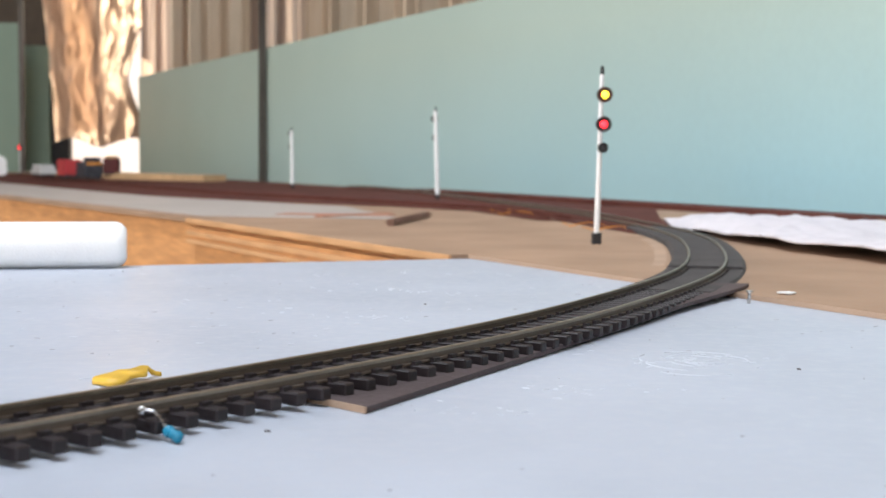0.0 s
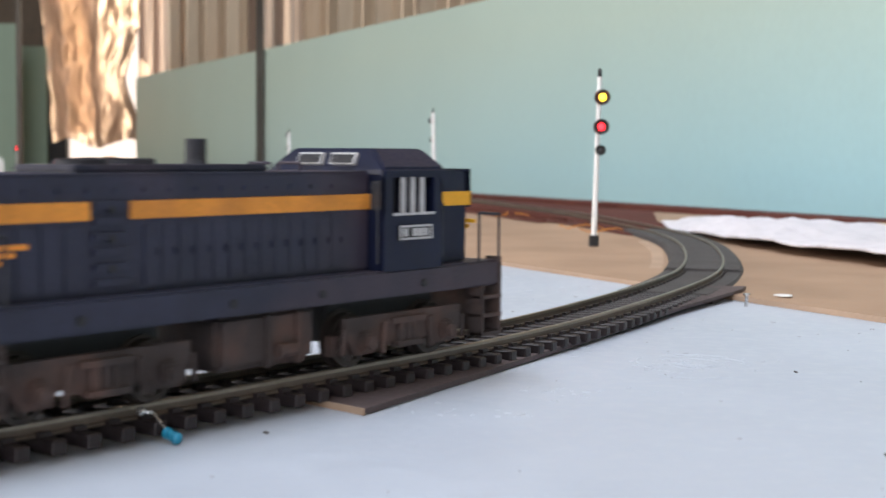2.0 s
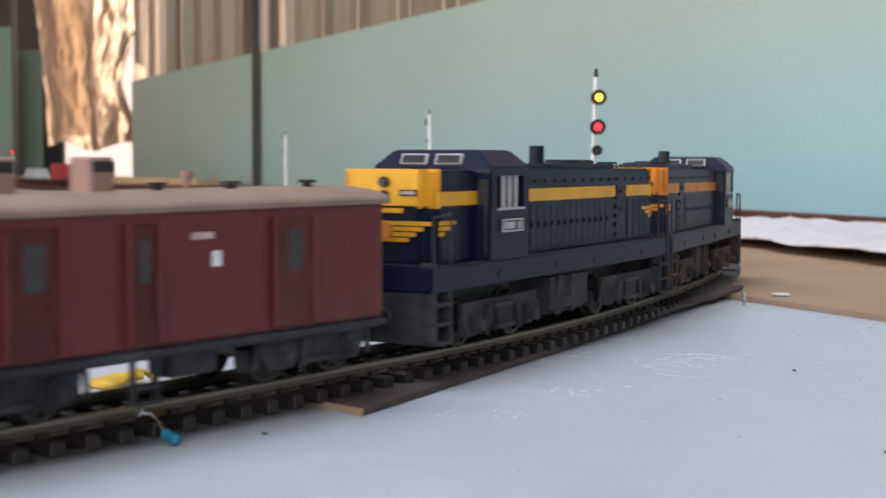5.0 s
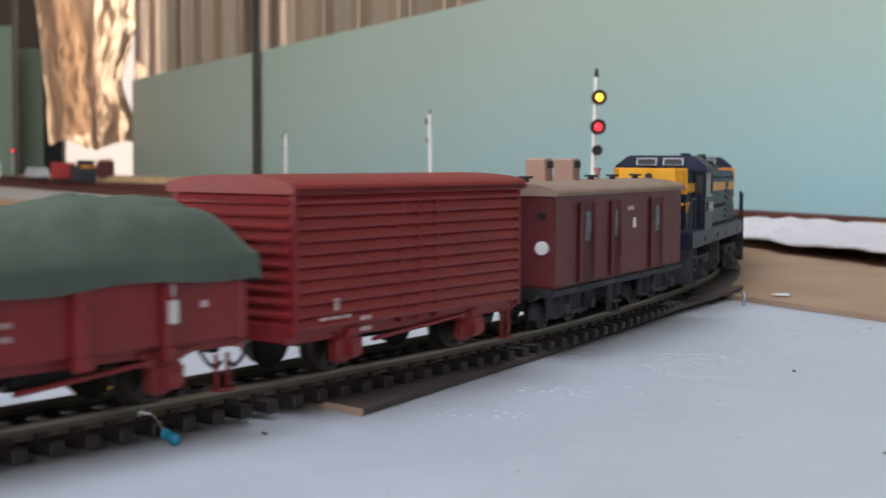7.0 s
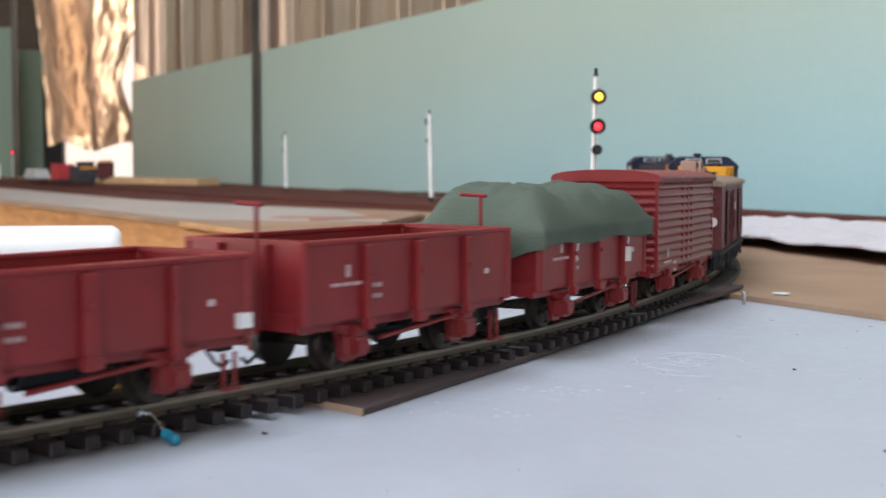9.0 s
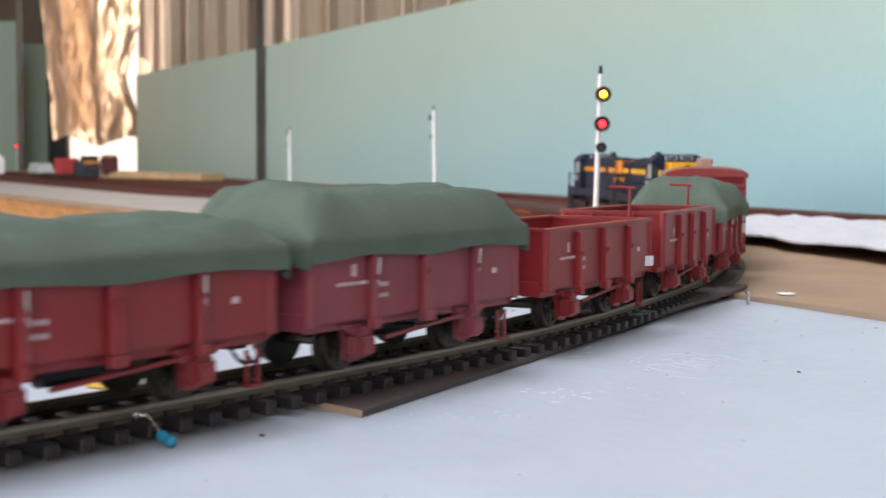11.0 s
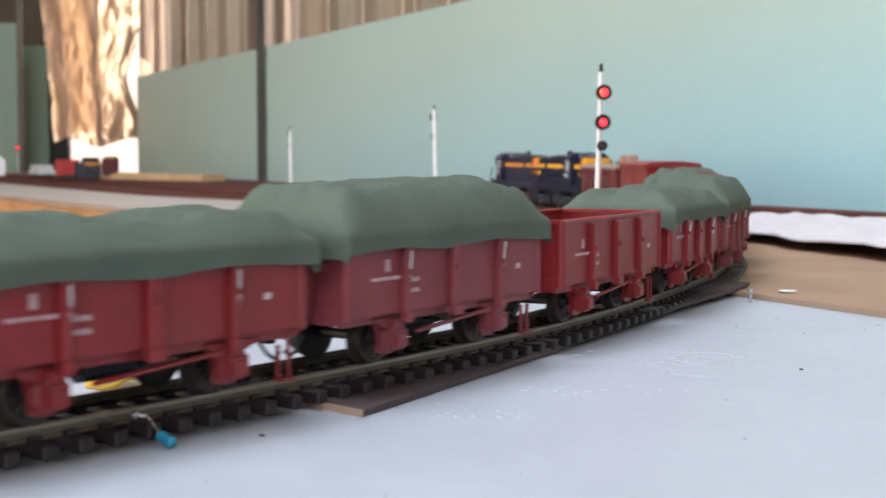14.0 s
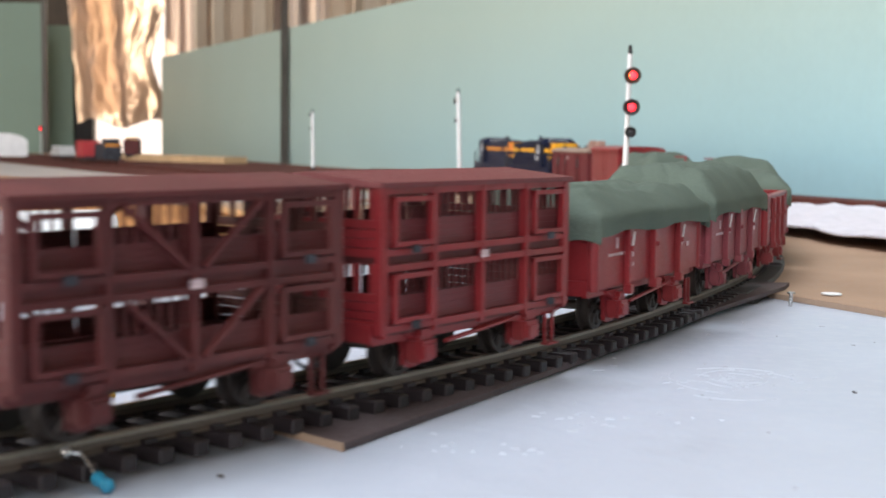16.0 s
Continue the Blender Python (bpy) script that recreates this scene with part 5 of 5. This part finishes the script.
def build_small():
    # white foam roll on the table's rear edge
    bm = bmesh.new()
    r = 0.0100
    prof = [(0.0, 0.0)] + [(r - 0.0045 + 0.0045 * math.sin(a), -0.0055 + 0.0055 * math.cos(a)) for a in np.linspace(0, math.pi / 2, 9)]
    n = 40
    rings = []
    for rad, back in prof[1:] + [(r, -0.9)]:
        rings.append([bm.verts.new((back, rad * math.cos(math.tau * k / n) * 1.0, rad * math.sin(math.tau * k / n))) for k in range(n)])
    bm.faces.new(rings[0])
    bm.faces.new(rings[-1][::-1])
    for p, q in zip(rings, rings[1:]):
        for k in range(n):
            bm.faces.new((p[k], p[(k + 1) % n], q[(k + 1) % n], q[k]))
    roll = thing("foam_roll", bm, "foam", "thick white foam roll lying on the white table", "foam roll", smooth=True)
    roll.matrix_basis = pose(-0.1385, 0.604, TABLE + 0.0100, 0, 0, 13)
    # yellow scrap beside the track
    bm = bmesh.new()
    n = 26
    vs = []
    for i in range(n):
        u = i / (n - 1)
        wdt = 0.0030 + 0.0018 * math.sin(u * 5.0) + 0.001 * math.sin(u * 13)
        vs.append([bm.verts.new((-0.0095 + 0.019 * u, sgn * wdt, h + 0.0012 * math.sin(u * math.pi) ** 2 + 0.0016 * math.exp(-((u - 0.8) / 0.1) ** 2))) for sgn, h in ((-1, 0), (1, 0), (1, 0.0012), (-1, 0.0012))])
    for a, b in zip(vs, vs[1:]):
        for k in range(4):
            bm.faces.new((a[k], a[(k + 1) % 4], b[(k + 1) % 4], b[k]))
    bm.faces.new(vs[0])
    bm.faces.new(vs[-1][::-1])
    y = thing("yellow_scrap", bm, "yellow_bit", "curled yellow plastic scrap beside the track", "scrap", smooth=True)
    y.matrix_basis = pose(-0.0682, 0.2985, TABLE + 0.0002, 0, 0, 54) @ Matrix.Scale(0.85, 4)
    # resistor soldered to the near rail
    rs = root("resistor", "tiny blue resistor with wire leads soldered to the rail", "resistor")
    bm = bmesh.new()
    rod(bm, (-0.0468, 0.2352, -0.0046), (-0.0454, 0.2338, -0.0051), 0.0009, 12)
    for p in ((-0.0470, 0.2354, -0.0046), (-0.0452, 0.2336, -0.0051)):
        bmesh.ops.create_uvsphere(bm, u_segments=10, v_segments=8, radius=0.0011, matrix=Matrix.Translation(p))
    part("bead", bm, "blue_bead", rs, "blue resin body", smooth=True)
    bm = bmesh.new()
    pts = [(-0.0518, 0.2362, -0.0010), (-0.0498, 0.2366, -0.0012), (-0.0482, 0.2360, -0.0030), (-0.0470, 0.2354, -0.0045)]
    for a, b in zip(pts, pts[1:]):
        rod(bm, a, b, 0.00028, 6)
    bmesh.ops.create_uvsphere(bm, u_segments=10, v_segments=8, radius=0.0008, matrix=Matrix.Translation(pts[0]))
    part("lead", bm, "steel", rs, "bright solder blob and wire")
    # stick, strips and offcuts on the board
    def bar(name, mat, label, cat, a, b, w, h, z=BOARD, bev=0.0006):
        a, b = Vector((*a, 0)), Vector((*b, 0))
        d = b - a
        bm = bmesh.new()
        box(bm, 0, 0, h / 2, d.length, w, h)
        soften(bm, min(bev, h * 0.4), 2)
        ob = thing(name, bm, mat, label, cat)
        ob.matrix_basis = Matrix.Translation(((a + b) / 2).xy.to_3d() + Vector((0, 0, z + 0.0001))) @ d.to_track_quat("X", "Z").to_matrix().to_4x4()
        return ob
    bar("stick", "stick", "short dark brown stick lying on the board", "stick", (-0.0361, 0.936), (-0.0125, 1.075), 0.008, 0.0045, bev=0.0018)
    bar("red_strip", "pink_strip", "faded red strip lying on the board", "strip", (-0.130, 1.10), (-0.040, 1.085), 0.03, 0.0012)
    bar("red_strip", "pink_strip", "narrow red offcut lying on the board", "strip", (-0.095, 1.045), (-0.045, 1.115), 0.008, 0.0018)
    bar("wood_plank", "wood", "pale pine offcut lying beside the trackbed", "plank", (-0.62, 2.62), (-0.40, 2.42), 0.05, 0.012)
    bar("wood_plank", "wood", "pale pine board lying behind the siding", "plank", (-0.86, 3.1), (-0.55, 2.66), 0.07, 0.010)
    bar("wood_strip", "wood", "raw timber strip on the board by the wall", "strip", (0.30, 0.98), (0.60, 0.30), 0.03, 0.004)
    bm = bmesh.new()
    bmesh.ops.create_circle(bm, cap_ends=True, segments=14, radius=0.0032)
    bmesh.ops.solidify(bm, geom=bm.faces[:], thickness=0.0004)
    for v in bm.verts:
        v.co.x *= 1.0 + 0.25 * noise.noise(v.co * 400)
    p = thing("paper_scrap", bm, "white", "small white paper scrap on the brown board", "paper scrap")
    p.matrix_basis = pose(0.1205, 0.4815, BOARD + 0.0008)
    # yellow wire bits beside the red trackbed
    for k, (x, y_) in enumerate(((0.047, 1.13), (0.060, 1.10), (0.098, 0.93), (0.108, 0.885))):
        bm = bmesh.new()
        pts = [Vector((0.008 * math.sin(j * 0.9 + k), 0.006 * j - 0.012, 0.0006 + 0.003 * abs(math.sin(j * 0.8)))) for j in range(6)]
        for a, b in zip(pts, pts[1:]):
            rod(bm, a, b, 0.00035, 6)
        wv = thing("wire_bit", bm, "gold_worn", "short orange wire end beside the trackbed", "wire")
        wv.matrix_basis = pose(x, y_, BOARD + 0.0003, 0, 0, 40 * k)
    # scuffs and dirt on the white table
    rng = random.Random(5)
    for k in range(17):
        bm = bmesh.new()
        w_, h_ = rng.uniform(0.0003, 0.0012), rng.uniform(0.0003, 0.0006)
        bmesh.ops.create_icosphere(bm, subdivisions=1, radius=1, matrix=Matrix.Diagonal((w_, h_, 0.0003, 1)))
        x, y_ = (-0.0312, 0.2445) if k == 0 else (rng.uniform(-0.2, 0.16), rng.uniform(0.16, 0.6))
        if 0.3 < y_ and x > 0.09:
            continue
        ob = thing("dirt_speck", bm, "speck", "dark dirt speck on the white table", "dirt", "dirt specks")
        ob.matrix_basis = pose(x, y_, TABLE + 0.0001, 0, 0, rng.uniform(0, 180))
    bm = bmesh.new()
    for k in range(12):      # long curved scrapes round the worn patch
        r_, a0, n_ = rng.uniform(0.006, 0.015), rng.uniform(0, 6.28), rng.randint(5, 11)
        cx, cy = 0.064 + rng.gauss(0, 0.003), 0.335 + rng.gauss(0, 0.003)
        for q in range(n_):
            a = a0 + q * 0.13
            box(bm, cx + r_ * math.cos(a), cy + r_ * 1.1 * math.sin(a), TABLE + 0.00003, r_ * 0.13, 0.00014, 0.0002, Matrix.Rotation(a + 1.57, 4, 'Z'))
    for k in range(230):
        if k > 110:
            x, y_ = rng.uniform(-0.2, 0.06), rng.uniform(0.30, 0.6)
            box(bm, x, y_, TABLE + 0.00003, rng.uniform(0.0005, 0.0026), rng.uniform(0.00015, 0.0003), 0.0002, Matrix.Rotation(rng.gauss(0.1, 0.25), 4, 'Z'))
            continue
        cx, cy = rng.choice(((0.062, 0.333), (0.066, 0.337), (0.058, 0.330), (0.03, 0.29), (0.005, 0.265), (-0.02, 0.42), (-0.005, 0.5)))
        x, y_ = cx + rng.gauss(0, 0.009), cy + rng.gauss(0, 0.005)
        box(bm, x, y_, TABLE + 0.00003, rng.uniform(0.0004, 0.0018), rng.uniform(0.0001, 0.00022), 0.00022, Matrix.Rotation(rng.uniform(-0.6, 0.6), 4, 'Z'))
    thing("paint_flakes", bm, "chip", "raised white paint flakes and scratches on the table", "paint flakes", kind="stuff")
    bm = bmesh.new()
    for k in range(150):
        x, y_ = rng.uniform(-0.22, 0.14), rng.uniform(0.17, 0.6)
        if y_ > 0.6 - 1.4 * max(0, x - 0.02):
            continue
        w_ = rng.uniform(0.0002, 0.0014) * (0.4 + 2 * y_)
        box(bm, x, y_, TABLE + 0.00006, w_, rng.uniform(0.0001, 0.00035), 0.0002, Matrix.Rotation(rng.gauss(0.1, 0.3), 4, 'Z'))
    thing("fine_scratches", bm, "scratch", "fine grey scratches and grit on the white table", "scratches", kind="stuff")
    build_towel()
    build_far_models()


def build_towel():
    """Rumpled white cloth on the board beyond the curve."""
    bm = bmesh.new()
    nu, nv = 90, 46
    front = [(0.150, 0.905), (0.158, 0.86), (0.1662, 0.755), (0.178, 0.69), (0.1975, 0.622), (0.235, 0.54), (0.30, 0.46)]
    back = [(0.160, 1.00), (0.185, 1.00), (0.228, 0.985), (0.262, 0.96), (0.30, 0.90), (0.36, 0.80), (0.44, 0.66)]
    fx = [np.interp(np.linspace(0, 6, nu + 1), range(7), [p[c] for p in front]) for c in (0, 1)]
    bx = [np.interp(np.linspace(0, 6, nu + 1), range(7), [p[c] for p in back]) for c in (0, 1)]
    top, low = [], []
    for j in range(nv + 1):
        v = j / nv
        tr, lr = [], []
        for i in range(nu + 1):
            u = i / nu
            x = fx[0][i] * (1 - v) + bx[0][i] * v + 0.004 * noise.noise(Vector((u * 14, v * 3, 1)))
            y = fx[1][i] * (1 - v) + bx[1][i] * v + 0.006 * noise.noise(Vector((u * 22, v * 3, 5))) + 0.006 * max(0, 1 - 4 * v) * noise.noise(Vector((u * 70, v * 8, 6))) + 0.003 * max(0, 1 - 4 * v) * noise.noise(Vector((u * 190, v * 8, 2)))
            e = min(1, u * 5) * min(1, (1 - v) * 6 + 0.15)
            h = 0.0030 + 0.0062 * e * (0.55 + 0.9 * noise.noise(Vector((u * 5, v * 2.5, 2.2)))) + 0.0024 * e * noise.noise(Vector((u * 17, v * 8, 9))) + 0.0009 * noise.noise(Vector((u * 60, v * 30, 4)))
            lift = 0.0046 * math.exp(-((u - 0.55) / 0.3) ** 2) * max(0, 1 - v * 5)
            z = BOARD + 0.0005 + max(0.0008, h * (0.5 + 0.5 * min(1, v * 4)) + lift * 0.8)
            tr.append(bm.verts.new((x, y, z)))
            lr.append(bm.verts.new((x, y, max(BOARD + 0.0002, z - 0.0015))))
        top.append(tr)
        low.append(lr)
    for g in (top, [r[::-1] for r in low]):
        for a, b in zip(g, g[1:]):
            for i in range(nu):
                bm.faces.new((a[i], a[i + 1], b[i + 1], b[i]))
    for a, b in ((top[0], low[0]), (top[-1], low[-1])):
        for i in range(nu):
            bm.faces.new((a[i], a[i + 1], b[i + 1], b[i]))
    for i in (0, nu):
        for j in range(nv):
            bm.faces.new((top[j][i], top[j + 1][i], low[j + 1][i], low[j][i]))
    thing("towel", bm, "towel", "rumpled white towelling cloth lying on the brown board", "cloth", smooth=True)


def far_wagon(label, at, rz, mat, lx, lz):
    w = root("parked_wagon", label, "goods wagon", "vehicles parked in the distance")
    w.matrix_basis = pose(at[0], at[1], 0.0, 0, 0, rz)
    bm = boxes(((-lx, -0.014, 0.008), (lx, 0.014, 0.008 + lz)))
    soften(bm, 0.001, 2)
    part("body", bm, mat, w)
    part("underframe", boxes(((-lx, -0.012, 0.005), (lx, 0.012, 0.008))), "under", w)
    for x in (-lx * 0.6, lx * 0.6):
        for sg in (-1, 1):
            b = bmesh.new()
            rod(b, (x, sg * 0.007, 0.0052), (x, sg * 0.0095, 0.0052), 0.0052, 16)
            part("wheel", b, "wheel", w)
    return w


def build_far_models():
    a = far_wagon("small crimson wagon parked in the distance", (-0.617, 2.28), 117, "crimson", 0.028, 0.026)
    part("end_board", boxes(((-0.0290, -0.0125, 0.010), (-0.0282, 0.0125, 0.033))), "crimson", a)
    b = far_wagon("dark locomotive parked beside the crimson wagon", (-0.566, 2.21), 117, "under", 0.034, 0.022)
    part("stripe", boxes(((-0.0349, -0.012, 0.026), (-0.0342, 0.012, 0.030))), "gold_worn", b, "orange stripe")
    part("cab", boxes(((-0.030, -0.012, 0.030), (-0.010, 0.012, 0.038))), "under", b)
    c = far_wagon("brown wagon parked by the window", (-0.628, 2.62), 100, "wagon_dark", 0.04, 0.028)
    part("load", boxes(((-0.03, -0.010, 0.036), (0.03, 0.010, 0.040))), "wood", c, "pale timber load")
    d = far_wagon("flat wagon with pale grey tubes", (-0.700, 2.42), 117, "grey_model", 0.045, 0.008)
    for y in (-0.008, 0.0, 0.008):
        q = bmesh.new()
        rod(q, (-0.042, y, 0.020), (0.042, y, 0.020), 0.0042, 14)
        part("tube", q, "grey_model", d, "pale grey tube")
    # white domed model building at the far left
    bm = bmesh.new()
    pts = [(-0.05, 0.0), (0.05, 0.0), (0.05, 0.030)] + [(0.05 * math.cos(a), 0.030 + 0.020 * math.sin(a)) for a in np.linspace(0.15, math.pi - 0.15, 12)] + [(-0.05, 0.030)]
    prism(bm, pts, -0.04, 0.04)
    h = thing("model_shed", bm, "white", "small white round-roofed model shed on the layout", "model building")
    h.matrix_basis = pose(-0.985, 2.95, BOARD, 0, 0, 20)


# ---------------------------------------------------------------- build
build_shed()
build_sheet()
build_tops()
lens = build_signals()
build_small()

SPEED = 0.08623
TRAIN = [    # vehicle, place of its middle on the line at 2 s, half its wheelbase, turned about
    (locomotive("weathered dark blue diesel locomotive with orange-gold stripe", True), 0.0706, 0.040, False),
    (locomotive("glossy dark blue diesel locomotive with golden yellow nose", False), -0.0708, 0.040, True),
    (power_van(), -0.2115, 0.035, False),
    (louvre_van(), -0.3186, 0.022, False),
    (covered_wagon("red open wagon under a sagging green tarpaulin", 0.0358, "wagon", 3, 0.0252, 0.0352, ((-0.62, 0.10, 0.16), (-0.2, -0.22, 0.24)), True), -0.4065, 0.0195, False),
    (open_wagon("empty red open wagon with brake columns", 0.0356, "wagon", stakes=True), -0.4917, 0.0195, False),
    (open_wagon("empty red open wagon with a white tag", 0.0356, "wagon", white_tag=True, high=0.0252), -0.5770, 0.0195, False),
    (covered_wagon("dusty red wagon under a tall green tarpaulin", 0.0360, "wagon_dusty", 8, 0.0266, 0.0358, ((-0.7, 0.08, 0.2), (0.1, -0.06, 0.3))), -0.6620, 0.0195, False),
    (covered_wagon("bright red wagon under a low green tarpaulin", 0.0360, "wagon", 14, 0.0262, 0.0318, ((-0.45, 0.14, 0.3), (0.12, -0.12, 0.22))), -0.7435, 0.0195, False),
    (open_wagon("empty red open wagon with faded white marks", 0.0356, "wagon"), -0.8278, 0.0195, False),
    (covered_wagon("faded red wagon under a high rounded green tarpaulin", 0.0358, "wagon_dusty", 21, 0.0272, 0.0368), -0.9105, 0.0195, False),
    (covered_wagon("bright red wagon under a rumpled green tarpaulin", 0.0358, "wagon", 27, 0.0266, 0.0322, ((-0.8, 0.10, 0.2), (0.05, -0.20, 0.3))), -0.9940, 0.0195, False),
    (cattle_wagon("red two-deck cattle wagon with barred sides", "wagon", False), -1.0740, 0.018, False),
    (cattle_wagon("dark red two-deck cattle wagon with diagonal braces", "wagon_dark", True), -1.1470, 0.018, False),
]
build_track()


def motions():
    """The train rolls along the line; the signal's lens turns over."""
    for vehicle, s0, base, turned in TRAIN:
        rows = []
        for k in range(65):
            t = k * 0.25
            s = s0 + SPEED * (t - 2)
            a, b = on_track(s - base)[0], on_track(s + base)[0]
            m = Matrix.Translation((a + b) / 2) @ (b - a).to_track_quat("X", "Z").to_matrix().to_4x4()
            rows.append((t, m @ pose(0, 0, 0, 0, 0, 180 if turned else 0)))
        walk(vehicle, rows)
        back = -1 if turned else 1
        for ws, r, x in WHEELSETS:
            if ws.parent == vehicle:
                walk(ws, [(k * 0.1, pose(x, 0, r) @ Matrix.Rotation(back * SPEED * k * 0.1 / r, 4, 'Y')) for k in range(161)])
    at = pose(0.0014, -0.0040, 0.0813)
    walk(lens, [(t, at @ pose(0, 0, 0, 0, 0, a)) for t, a in ((0, 0), (12.5, 0), (12.57, 60), (12.63, 120), (12.7, 180), (16, 180))])


motions()
